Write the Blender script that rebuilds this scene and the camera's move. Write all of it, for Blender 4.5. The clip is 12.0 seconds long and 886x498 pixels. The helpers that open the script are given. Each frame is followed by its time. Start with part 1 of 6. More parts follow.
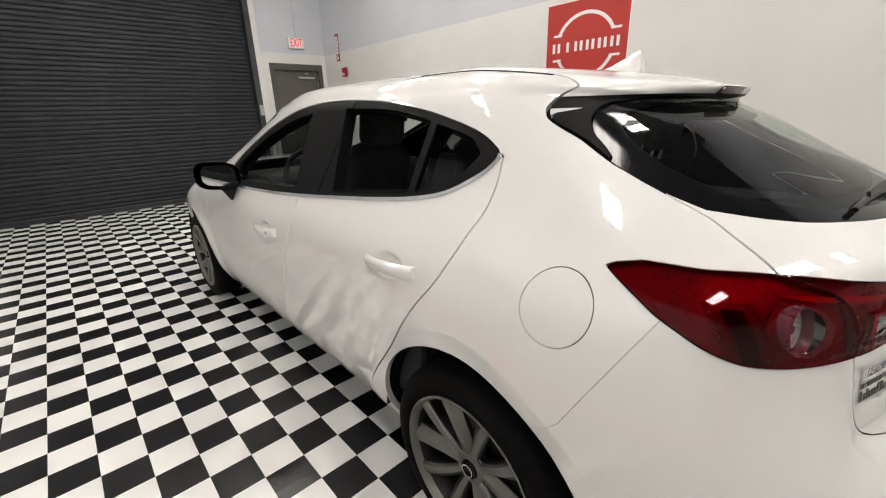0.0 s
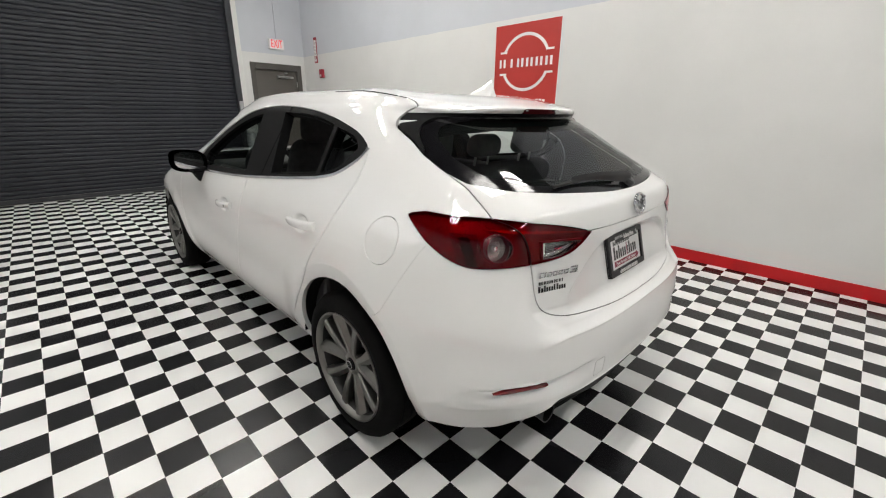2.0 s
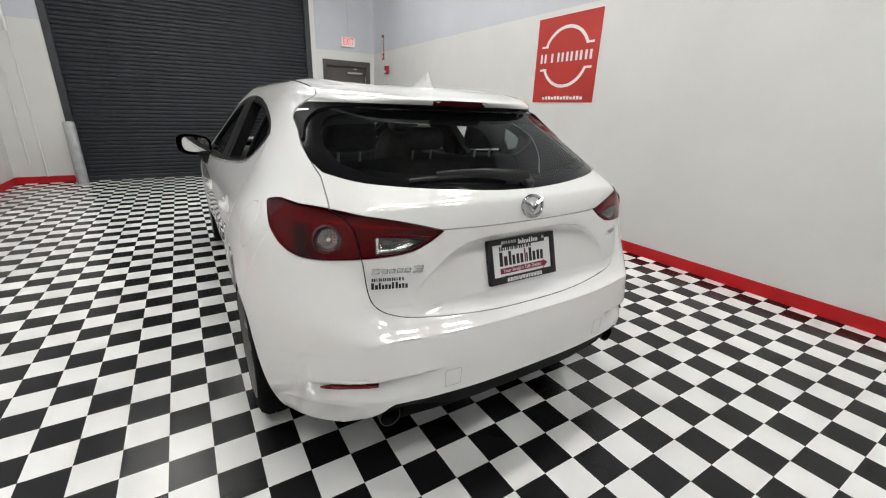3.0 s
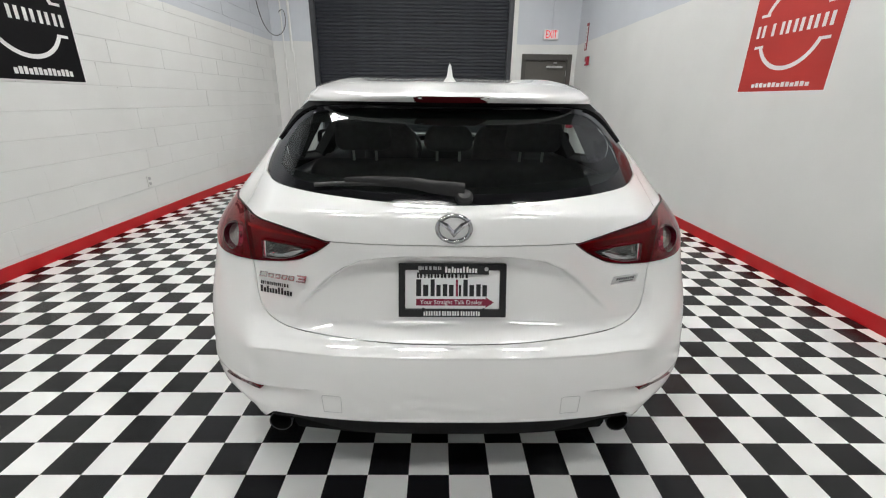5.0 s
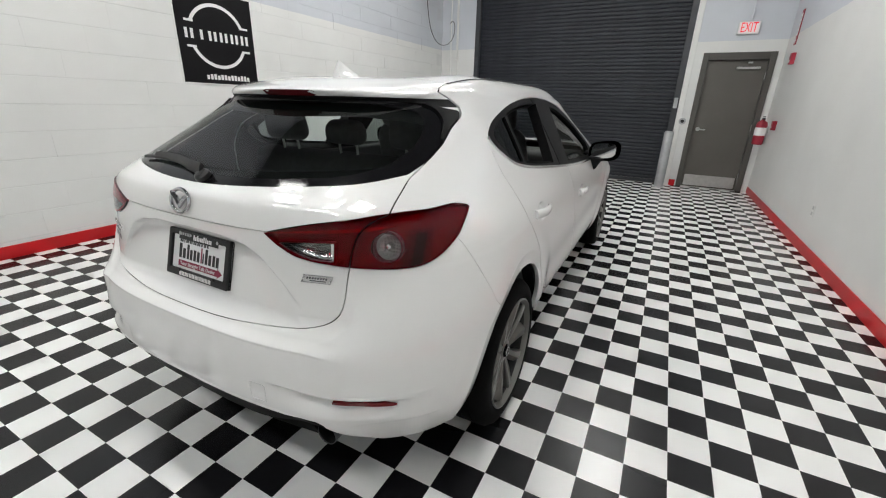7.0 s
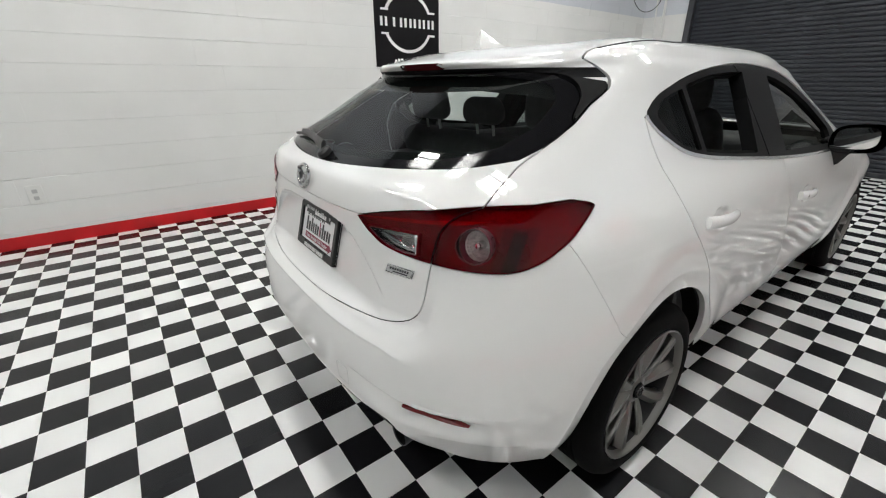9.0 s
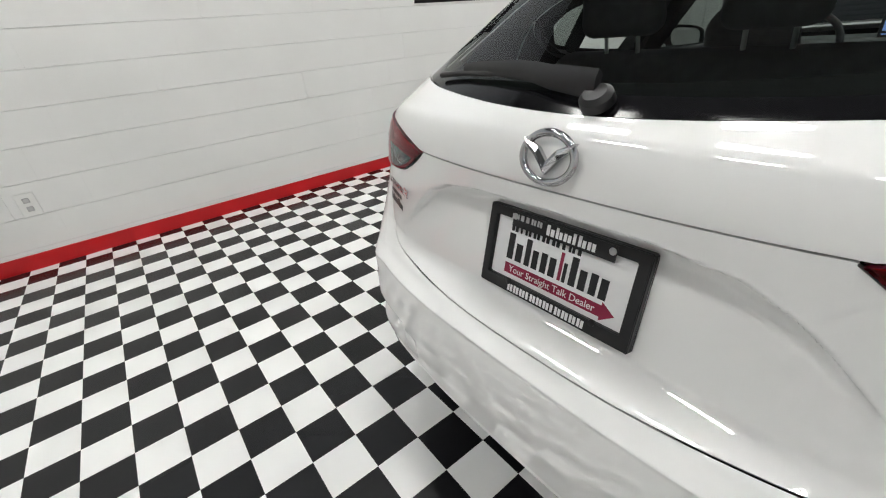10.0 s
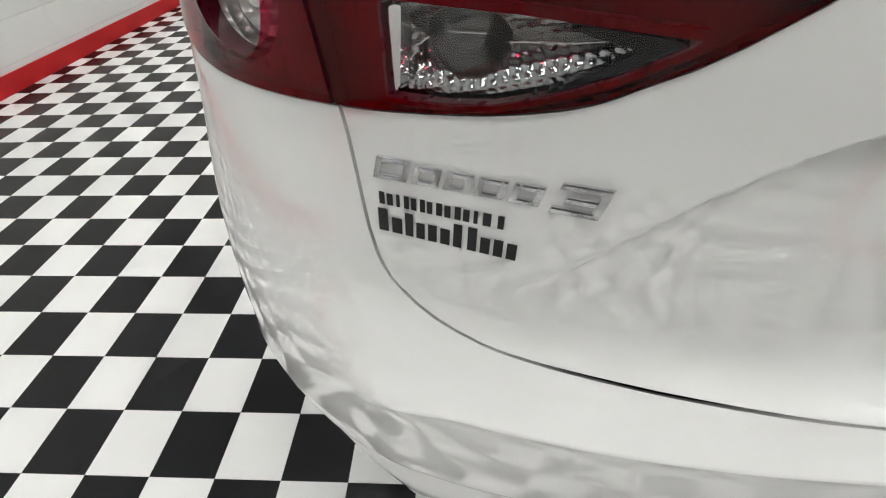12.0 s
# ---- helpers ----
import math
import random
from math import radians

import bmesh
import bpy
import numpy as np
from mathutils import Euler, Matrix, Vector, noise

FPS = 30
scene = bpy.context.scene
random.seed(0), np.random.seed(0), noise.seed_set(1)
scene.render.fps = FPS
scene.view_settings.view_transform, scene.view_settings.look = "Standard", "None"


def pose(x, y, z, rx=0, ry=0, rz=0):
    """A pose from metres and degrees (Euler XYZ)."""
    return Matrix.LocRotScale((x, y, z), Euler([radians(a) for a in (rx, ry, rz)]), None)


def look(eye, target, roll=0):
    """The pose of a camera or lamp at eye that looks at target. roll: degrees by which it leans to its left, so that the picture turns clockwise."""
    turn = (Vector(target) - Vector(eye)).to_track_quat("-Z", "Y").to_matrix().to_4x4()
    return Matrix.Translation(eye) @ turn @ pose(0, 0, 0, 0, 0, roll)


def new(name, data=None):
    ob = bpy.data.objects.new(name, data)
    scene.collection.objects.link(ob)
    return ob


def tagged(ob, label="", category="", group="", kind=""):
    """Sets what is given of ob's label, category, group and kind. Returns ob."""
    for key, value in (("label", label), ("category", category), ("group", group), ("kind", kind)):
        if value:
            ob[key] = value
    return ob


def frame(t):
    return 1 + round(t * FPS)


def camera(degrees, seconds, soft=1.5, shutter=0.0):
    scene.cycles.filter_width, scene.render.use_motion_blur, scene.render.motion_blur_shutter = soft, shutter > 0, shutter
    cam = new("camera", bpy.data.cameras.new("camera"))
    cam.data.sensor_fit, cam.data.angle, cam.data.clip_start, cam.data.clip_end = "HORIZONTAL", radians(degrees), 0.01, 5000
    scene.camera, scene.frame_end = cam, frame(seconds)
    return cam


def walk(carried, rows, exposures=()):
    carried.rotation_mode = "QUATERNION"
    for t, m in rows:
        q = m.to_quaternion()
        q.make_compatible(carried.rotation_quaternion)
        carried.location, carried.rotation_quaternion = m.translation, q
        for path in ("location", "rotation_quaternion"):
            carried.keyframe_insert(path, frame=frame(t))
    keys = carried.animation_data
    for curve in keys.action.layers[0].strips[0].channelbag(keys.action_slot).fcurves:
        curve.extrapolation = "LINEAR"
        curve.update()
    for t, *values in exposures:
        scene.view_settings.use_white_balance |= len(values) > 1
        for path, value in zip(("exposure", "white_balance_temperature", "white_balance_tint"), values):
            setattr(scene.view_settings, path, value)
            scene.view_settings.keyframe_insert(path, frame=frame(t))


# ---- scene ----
cam = camera(94.7, 12.0, soft=1.15)
PATH = [
    (0, (-1.508, 0.106, 1.292), (-0.228, 1.504, 0.656), -1.8),
    (0.5, (-1.622, -0.238, 1.287), (-0.268, 1.1, 0.675), -0.3),
    (1, (-1.691, -0.401, 1.302), (-0.313, 0.909, 0.682), -0.2),
    (1.5, (-1.704, -0.421, 1.312), (-0.326, 0.887, 0.688), 0.1),
    (2, (-1.613, -0.575, 1.316), (-0.281, 0.777, 0.687), 0.6),
    (2.5, (-1.347, -0.885, 1.32), (-0.135, 0.574, 0.685), 1.3),
    (2.7, (-1.215, -0.95, 1.303), (-0.075, 0.563, 0.664), 1.6),
    (4.3, (-0.151, -1.09, 1.313), (0.143, 0.768, 0.636), 1.5),
    (4.5, (-0.108, -1.074, 1.327), (0.099, 0.792, 0.636), 1.3),
    (5, (-0.044, -1.062, 1.328), (-0.018, 0.816, 0.641), 0.7),
    (5.5, (0.109, -1.069, 1.316), (-0.044, 0.805, 0.635), 0.3),
    (6, (0.554, -1.103, 1.319), (0.186, 0.744, 0.647), 0.5),
    (6.5, (0.95, -0.945, 1.308), (0.331, 0.834, 0.635), 1.1),
    (6.7, (1.1, -0.857, 1.306), (0.381, 0.883, 0.632), 1.4),
    (8.3, (1.624, -0.357, 1.315), (0.292, 0.954, 0.604), 1.3),
    (8.5, (1.604, -0.361, 1.312), (0.231, 0.897, 0.583), 1.1),
    (9, (1.32, -0.447, 1.282), (-0.149, 0.678, 0.522), -0.1),
    (9.5, (0.88, -0.502, 1.224), (-0.655, 0.487, 0.406), -2.6),
    (10, (0.373, -0.475, 1.173), (-1.065, 0.557, 0.24), -5.8),
    (10.5, (-0.076, -0.42, 1.11), (-1.07, 0.919, 0.007), -6.7),
    (11, (-0.375, -0.228, 1.03), (-0.862, 1.23, -0.25), -3.9),
    (11.5, (-0.478, -0.148, 0.982), (-0.66, 1.317, -0.368), -1.7),
    (12, (-0.509, -0.194, 0.997), (-0.596, 1.243, -0.391), -2.2),
]
TINTS = [(0.0, 0.0, 7000, 12), (1.5, 0.0, 6780, 10), (2.5, 0.0, 6620, 9), (5.5, 0.0, 6460, 8), (8.5, 0.0, 6440, 8), (10.0, 0.0, 6500, 8), (11.0, -0.12, 6560, 8), (12.0, -0.06, 6540, 8)]
walk(cam, [(t, look(eye, target, roll)) for t, eye, target, roll in PATH], exposures=TINTS)

# ---- light ----
world = bpy.data.worlds.new("world")
scene.world = world
world.use_nodes = True
world.node_tree.nodes["Background"].inputs["Color"].default_value = (0.5, 0.55, 0.6, 1)
world.node_tree.nodes["Background"].inputs["Strength"].default_value = 0.02
scene.view_settings.exposure = 0.0
PANEL_GLOW = 52.0

# ---- plan of the room (metres) ----
XL, XR, YF, YB, ZC = -3.30, 2.69, 7.86, -5.2, 4.3
PAINT_Z = 2.37
TILE, TX0, TY0 = 0.1524, -1.367, 0.09


# ---- materials ----
def mat(name, color, rough=0.5, metal=0.0, coat=0.0, var=0.0, scale=8.0, bump=0.0, bump_scale=60.0,
        emit=0.0, trans=0.0, ior=1.45, spec=0.5, random_tint=0.0, coat_rough=0.03):
    """Principled material with variation at two scales, fine relief and optional per-object tint."""
    m = bpy.data.materials.new(name)
    m.use_nodes = True
    nt = m.node_tree
    n, l = nt.nodes, nt.links
    b = n["Principled BSDF"]
    b.inputs["Base Color"].default_value = (*color, 1)
    b.inputs["Roughness"].default_value = rough
    b.inputs["Metallic"].default_value = metal
    b.inputs["Coat Weight"].default_value = coat
    b.inputs["Coat Roughness"].default_value = coat_rough
    b.inputs["Transmission Weight"].default_value = trans
    b.inputs["IOR"].default_value = ior
    b.inputs["Specular IOR Level"].default_value = spec
    if emit:
        b.inputs["Emission Color"].default_value = (*color, 1)
        b.inputs["Emission Strength"].default_value = emit
    tc = n.new("ShaderNodeTexCoord")
    if var or random_tint:
        big = n.new("ShaderNodeTexNoise")
        big.inputs["Scale"].default_value = scale
        big.inputs["Detail"].default_value = 6
        l.new(tc.outputs["Object"], big.inputs["Vector"])
        ramp = n.new("ShaderNodeMapRange")
        ramp.inputs["From Min"].default_value, ramp.inputs["From Max"].default_value = 0.3, 0.7
        ramp.inputs["To Min"].default_value, ramp.inputs["To Max"].default_value = 1 - var, 1 + var
        l.new(big.outputs["Fac"], ramp.inputs["Value"])
        mul = n.new("ShaderNodeVectorMath")
        mul.operation = "SCALE"
        mul.inputs[0].default_value = color
        if random_tint:
            info = n.new("ShaderNodeObjectInfo")
            r2 = n.new("ShaderNodeMapRange")
            r2.inputs["To Min"].default_value, r2.inputs["To Max"].default_value = 1 - random_tint, 1 + random_tint
            l.new(info.outputs["Random"], r2.inputs["Value"])
            m2 = n.new("ShaderNodeMath")
            m2.operation = "MULTIPLY"
            l.new(ramp.outputs["Result"], m2.inputs[0])
            l.new(r2.outputs["Result"], m2.inputs[1])
            l.new(m2.outputs[0], mul.inputs["Scale"])
        else:
            l.new(ramp.outputs["Result"], mul.inputs["Scale"])
        l.new(mul.outputs["Vector"], b.inputs["Base Color"])
        rr = n.new("ShaderNodeMapRange")
        rr.inputs["To Min"].default_value, rr.inputs["To Max"].default_value = max(0.0, rough - var * 0.6), min(1.0, rough + var * 0.6)
        fine = n.new("ShaderNodeTexNoise")
        fine.inputs["Scale"].default_value = scale * 9
        l.new(tc.outputs["Object"], fine.inputs["Vector"])
        l.new(fine.outputs["Fac"], rr.inputs["Value"])
        l.new(rr.outputs["Result"], b.inputs["Roughness"])
    if bump:
        bn = n.new("ShaderNodeTexNoise")
        bn.inputs["Scale"].default_value = bump_scale
        bn.inputs["Detail"].default_value = 4
        l.new(tc.outputs["Object"], bn.inputs["Vector"])
        bp = n.new("ShaderNodeBump")
        bp.inputs["Strength"].default_value = 0.5
        bp.inputs["Distance"].default_value = bump
        l.new(bn.outputs["Fac"], bp.inputs["Height"])
        l.new(bp.outputs["Normal"], b.inputs["Normal"])
    return m


def wall_paint(name, low, high, bump, bump_scale):
    """Satin wall paint in two colours that meet at a level line, with scuffs and roller texture."""
    m = mat(name, low, rough=0.45, bump=bump, bump_scale=bump_scale)
    nt = m.node_tree
    n, l = nt.nodes, nt.links
    geo = n.new("ShaderNodeNewGeometry")
    sep = n.new("ShaderNodeSeparateXYZ")
    l.new(geo.outputs["Position"], sep.inputs[0])
    wob = n.new("ShaderNodeTexNoise")
    wob.inputs["Scale"].default_value = 3.0
    l.new(geo.outputs["Position"], wob.inputs["Vector"])
    add = n.new("ShaderNodeMath")
    add.operation = "MULTIPLY_ADD"
    add.inputs[1].default_value = 0.02
    l.new(wob.outputs["Fac"], add.inputs[0])
    l.new(sep.outputs["Z"], add.inputs[2])
    gt = n.new("ShaderNodeMath")
    gt.operation = "GREATER_THAN"
    gt.inputs[1].default_value = PAINT_Z + 0.01
    l.new(add.outputs[0], gt.inputs[0])
    mix = n.new("ShaderNodeMix")
    mix.data_type = "RGBA"
    mix.inputs[6].default_value = (*low, 1)
    mix.inputs[7].default_value = (*high, 1)
    l.new(gt.outputs[0], mix.inputs[0])
    dirt = n.new("ShaderNodeTexNoise")
    dirt.inputs["Scale"].default_value = 1.3
    dirt.inputs["Detail"].default_value = 8
    l.new(geo.outputs["Position"], dirt.inputs["Vector"])
    mr = n.new("ShaderNodeMapRange")
    mr.inputs["From Min"].default_value, mr.inputs["From Max"].default_value = 0.3, 0.7
    mr.inputs["To Min"].default_value, mr.inputs["To Max"].default_value = 0.95, 1.03
    l.new(dirt.outputs["Fac"], mr.inputs["Value"])
    sc = n.new("ShaderNodeVectorMath")
    sc.operation = "SCALE"
    l.new(mix.outputs[2], sc.inputs[0])
    l.new(mr.outputs["Result"], sc.inputs["Scale"])
    l.new(sc.outputs["Vector"], n["Principled BSDF"].inputs["Base Color"])
    return m


M_WALL = wall_paint("wall_paint", (0.71, 0.71, 0.697), (0.58, 0.603, 0.645), 0.0006, 180)
M_BLOCK = wall_paint("block_paint", (0.745, 0.745, 0.73), (0.58, 0.603, 0.645), 0.0012, 120)
M_MORTAR = wall_paint("joint_paint", (0.685, 0.685, 0.672), (0.55, 0.57, 0.605), 0.001, 150)
M_CEIL = mat("ceiling_paint", (0.11, 0.11, 0.113), 0.8, var=0.05, scale=2, bump=0.001)
M_WHITE_TILE = mat("white_vinyl", (0.83, 0.83, 0.82), 0.24, var=0.025, scale=3, random_tint=0.02)
M_BLACK_TILE = mat("black_vinyl", (0.010, 0.010, 0.0112), 0.26, spec=0.32, var=0.03, scale=3, random_tint=0.10)
M_SLAB = mat("concrete", (0.18, 0.18, 0.17), 0.7, var=0.15, scale=4, bump=0.001)
M_REDBASE = mat("red_rubber", (0.50, 0.008, 0.012), 0.35, var=0.06, scale=4, bump=0.0002)
M_SLAT = mat("slate_steel", (0.0235, 0.0257, 0.0325), 0.45, spec=0.30, metal=0.0, var=0.15, scale=3, bump=0.0001)
M_DARKSTEEL = mat("dark_steel", (0.05, 0.052, 0.058), 0.4, metal=0.3, var=0.15, scale=5)
M_DOOR = mat("door_paint", (0.10, 0.092, 0.082), 0.42, var=0.06, scale=3, bump=0.0001)
M_FRAME = mat("frame_paint", (0.075, 0.07, 0.063), 0.42, var=0.06, scale=3)
M_STEEL = mat("brushed_steel", (0.55, 0.55, 0.54), 0.32, metal=1.0, var=0.08, scale=20)
M_GALV = mat("galvanised", (0.42, 0.43, 0.44), 0.42, metal=0.4, var=0.12, scale=10)
M_WHITEPLASTIC = mat("white_plastic", (0.74, 0.74, 0.72), 0.35, var=0.02)
M_GREYPLATE = mat("steel_plate", (0.5, 0.5, 0.5), 0.4, metal=0.5, var=0.05)
M_DKRED = mat("sign_red", (0.30, 0.012, 0.03), 0.4, var=0.05)
M_BANNER_RED = mat("banner_red", (0.46, 0.035, 0.028), 0.55, var=0.03, scale=4)
M_BANNER_BLACK = mat("banner_black", (0.008, 0.0075, 0.0085), 0.5, spec=0.15, var=0.06, scale=4)
M_PRINT_WHITE = mat("print_white", (0.80, 0.79, 0.78), 0.5, var=0.02)
M_BLACK = mat("black_plastic", (0.012, 0.012, 0.013), 0.38, var=0.1, scale=20)
M_CABLE = mat("cable_rubber", (0.03, 0.03, 0.03), 0.5)
M_SIGN_GLOW = mat("sign_letters", (0.9, 0.02, 0.04), 0.4, emit=0.45)
M_SIGN_FACE = mat("sign_face", (0.78, 0.72, 0.72), 0.4, emit=0.12)
M_PANEL = mat("diffuser", (1.0, 0.985, 0.96), 0.5, emit=PANEL_GLOW)


# ---- mesh helpers ----
def part(name, bm, material, parent=None, label=""):
    """Links a bmesh as one mesh object under a thing or a part."""
    me = bpy.data.meshes.new(name)
    bmesh.ops.recalc_face_normals(bm, faces=bm.faces)
    bm.to_mesh(me)
    bm.free()
    me.materials.append(material)
    ob = new(name, me)
    ob.parent = parent
    if label:
        ob["label"] = label
    return ob


def raw(name, verts, faces, material, parent=None, label="", smooth=False):
    me = bpy.data.meshes.new(name)
    me.from_pydata([tuple(v) for v in verts], [], [tuple(f) for f in faces])
    me.materials.append(material)
    if smooth:
        me.polygons.foreach_set("use_smooth", [True] * len(me.polygons))
    me.update()
    ob = new(name, me)
    ob.parent = parent
    if label:
        ob["label"] = label
    return ob


def smooth(ob, angle=35):
    ob.data.polygons.foreach_set("use_smooth", [True] * len(ob.data.polygons))
    ob.data.set_sharp_from_angle(angle=radians(angle))
    return ob


def add_box(bm, lo, hi, bevel=0.0, seg=2):
    r = bmesh.ops.create_cube(bm, size=1)
    vs = r["verts"]
    for v in vs:
        for k in range(3):
            v.co[k] = (lo[k] + hi[k]) / 2 + v.co[k] * (hi[k] - lo[k])
    if bevel:
        es = list({e for v in vs for e in v.link_edges})
        bmesh.ops.bevel(bm, geom=es, offset=bevel, segments=seg, affect="EDGES", profile=0.5)
    return bm


def box(lo, hi, bevel=0.0, seg=2):
    return add_box(bmesh.new(), lo, hi, bevel, seg)


def add_tube(bm, a, b, r, seg=16, r2=None, caps=True):
    a, b = Vector(a), Vector(b)
    q = (b - a).to_track_quat("Z", "Y").to_matrix().to_4x4()
    m = Matrix.Translation((a + b) / 2) @ q
    bmesh.ops.create_cone(bm, cap_ends=caps, segments=seg, radius1=r, radius2=r if r2 is None else r2, depth=(b - a).length, matrix=m)
    return bm


def tube(a, b, r, seg=16, r2=None):
    return add_tube(bmesh.new(), a, b, r, seg, r2)


def lathe(profile, seg=48, axis="x"):
    """Spins (along, radius) pairs round an axis."""
    bm = bmesh.new()
    rings = []
    for a, r in profile:
        ring = []
        for k in range(seg):
            t = 2 * math.pi * k / seg
            c, s = r * math.cos(t), r * math.sin(t)
            ring.append(bm.verts.new({"x": (a, c, s), "y": (c, a, s), "z": (c, s, a)}[axis]))
        rings.append(ring)
    for p, q in zip(rings, rings[1:]):
        for k in range(seg):
            bm.faces.new((p[k], p[(k + 1) % seg], q[(k + 1) % seg], q[k]))
    return bm


def wire(name, points, r, material, parent=None, label="", cyclic=False):
    """A round bar along a smooth curve."""
    cu = bpy.data.curves.new(name, "CURVE")
    cu.dimensions = "3D"
    sp = cu.splines.new("NURBS")
    sp.points.add(len(points) - 1)
    for p, c in zip(sp.points, points):
        p.co = (*c, 1)
    sp.use_endpoint_u, sp.use_cyclic_u, sp.order_u = True, cyclic, 4
    cu.bevel_depth, cu.bevel_resolution, cu.resolution_u = r, 3, 6
    tmp = new(name, cu)
    me = bpy.data.meshes.new_from_object(tmp)
    bpy.data.objects.remove(tmp)
    me.materials.append(material) if not me.materials else None
    me.materials[0] = material
    ob = new(name, me)
    ob.parent = parent
    if label:
        ob["label"] = label
    return ob


def lettering(name, text, size, m, material, parent=None, depth=0.001, label=""):
    """Built-in font as a mesh, centred at the pose m."""
    cu = bpy.data.curves.new(name, "FONT")
    cu.body, cu.size, cu.extrude = text, size, depth
    cu.align_x, cu.align_y = "CENTER", "CENTER"
    tmp = new(name, cu)
    me = bpy.data.meshes.new_from_object(tmp)
    bpy.data.objects.remove(tmp)
    me.materials.clear()
    me.materials.append(material)
    ob = new(name, me)
    ob.matrix_basis = m
    ob.parent = parent
    if label:
        ob["label"] = label
    return ob


def thing(name, at, label, category, group="", kind=""):
    e = new(name)
    e.empty_display_size = 0.1
    e.location = at
    return tagged(e, label, category, group, kind)


def under(ob, base):
    """Moves a part that was built in world places under its thing."""
    ob.parent = base
    ob.matrix_parent_inverse = Matrix.Translation(-Vector(base.location))
    return ob

# ---- structure ----
TH = 0.2
floor = tagged(part("floor", box((XL - TH, YB - TH, -0.15), (XR + TH, YF + TH, -0.006)), M_SLAB), "black and white checkered vinyl tile floor", "floor", kind="structure")
tagged(part("ceiling", box((XL - TH, YB - TH, ZC), (XR + TH, YF + TH, ZC + 0.15)), M_CEIL), "dark painted ceiling over the showroom bay", "ceiling", kind="structure")
tagged(part("wall_east", box((XR, YB, -0.006), (XR + TH, YF, ZC)), M_WALL), "smooth off-white wall with pale blue-grey upper paint", "wall", kind="structure")
tagged(part("wall_south", box((XL - TH, YB - TH, -0.006), (XR + TH, YB, ZC)), M_WALL), "plain off-white painted wall", "wall", kind="structure")
wall_west = tagged(part("wall_west", box((XL - TH, YB, -0.006), (XL - 0.004, YF, ZC)), M_MORTAR), "white painted concrete block wall with pale blue-grey top", "wall", kind="structure")

# front wall with the roller door opening and the personnel door opening
RX0, RX1, RZ = -2.47, 1.33, 3.75
DX0, DX1, DZ = 1.605, 2.60, 2.20
bm = bmesh.new()
for lo, hi in (((XL - TH, YF, -0.006), (RX0, YF + TH, ZC)), ((RX0, YF, RZ), (RX1, YF + TH, ZC)), ((RX1, YF, -0.006), (DX0, YF + TH, ZC)),
               ((DX0, YF, DZ), (DX1, YF + TH, ZC)), ((DX1, YF, -0.006), (XR + TH, YF + TH, ZC))):
    add_box(bm, lo, hi)
tagged(part("wall_north", bm, M_WALL), "off-white wall around the roller door and grey door", "wall", kind="structure")

# red rubber skirting
BH, BT = 0.105, 0.012
tagged(part("baseboard_1", box((XL, YB, 0), (XL + BT, YF - BT, BH), 0.003), M_REDBASE), "glossy red rubber baseboard along the block wall", "baseboard", kind="structure")
tagged(part("baseboard_2", box((XR - BT, YB, 0), (XR, YF - BT, BH), 0.003), M_REDBASE), "glossy red rubber baseboard along the smooth wall", "baseboard", kind="structure")
tagged(part("baseboard_3", box((RX1 + 0.16, YF - BT, 0), (DX0 - 0.02, YF, BH), 0.003), M_REDBASE), "short red baseboard beside the grey door", "baseboard", kind="structure")
tagged(part("baseboard_4", box((XL, YF - BT, 0), (RX0 - 0.08, YF, BH), 0.003), M_REDBASE), "short red baseboard beside the roller door", "baseboard", kind="structure")

# roller door: curved slats in steel guides
roller = thing("roller_door", ((RX0 + RX1) / 2, YF + 0.09, 0), "dark slate-grey steel roller shutter door, closed", "roller door", kind="structure")
SLAT = 0.0635
prof = [(0.0, 0.0), (-0.007, 0.003), (-0.0105, 0.012), (-0.0115, 0.029), (-0.0095, 0.047), (-0.005, 0.057), (0.002, 0.060), (0.003, 0.0635)]
vs, fs = [], []
for k, (dy, dz) in enumerate(prof):
    vs += [(RX0 - 0.02, dy, dz), (RX1 + 0.02, dy, dz)]
    if k:
        fs.append((2 * k - 2, 2 * k - 1, 2 * k + 1, 2 * k))
slat_mesh = bpy.data.meshes.new("slat")
slat_mesh.from_pydata(vs, [], fs)
slat_mesh.materials.append(M_SLAT)
slat_mesh.polygons.foreach_set("use_smooth", [True] * len(slat_mesh.polygons))
for k in range(int(RZ / SLAT)):
    o = new("slat", slat_mesh)
    o.location = (0, YF + 0.09, 0.06 + k * SLAT)
    under(o, roller)
under(part("bottom_bar", box((RX0, YF + 0.06, 0.0), (RX1, YF + 0.12, 0.065), 0.006), M_DARKSTEEL), roller)
under(part("backing", box((RX0, YF + 0.12, 0.0), (RX1, YF + 0.14, RZ)), M_SLAT), roller)
for x0, x1 in ((RX0 - 0.06, RX0 + 0.035), (RX1 - 0.035, RX1 + 0.06)):
    under(part("guide_rail", box((x0, YF - 0.03, 0), (x1, YF + 0.058, RZ), 0.006), M_DARKSTEEL), roller)
tagged(part("trim_1", box((RX1 + 0.062, YF - 0.02, 0), (RX1 + 0.15, YF - 0.001, ZC - 0.01), 0.004), M_WHITEPLASTIC), "white painted jamb trim beside the roller door", "trim", kind="structure")

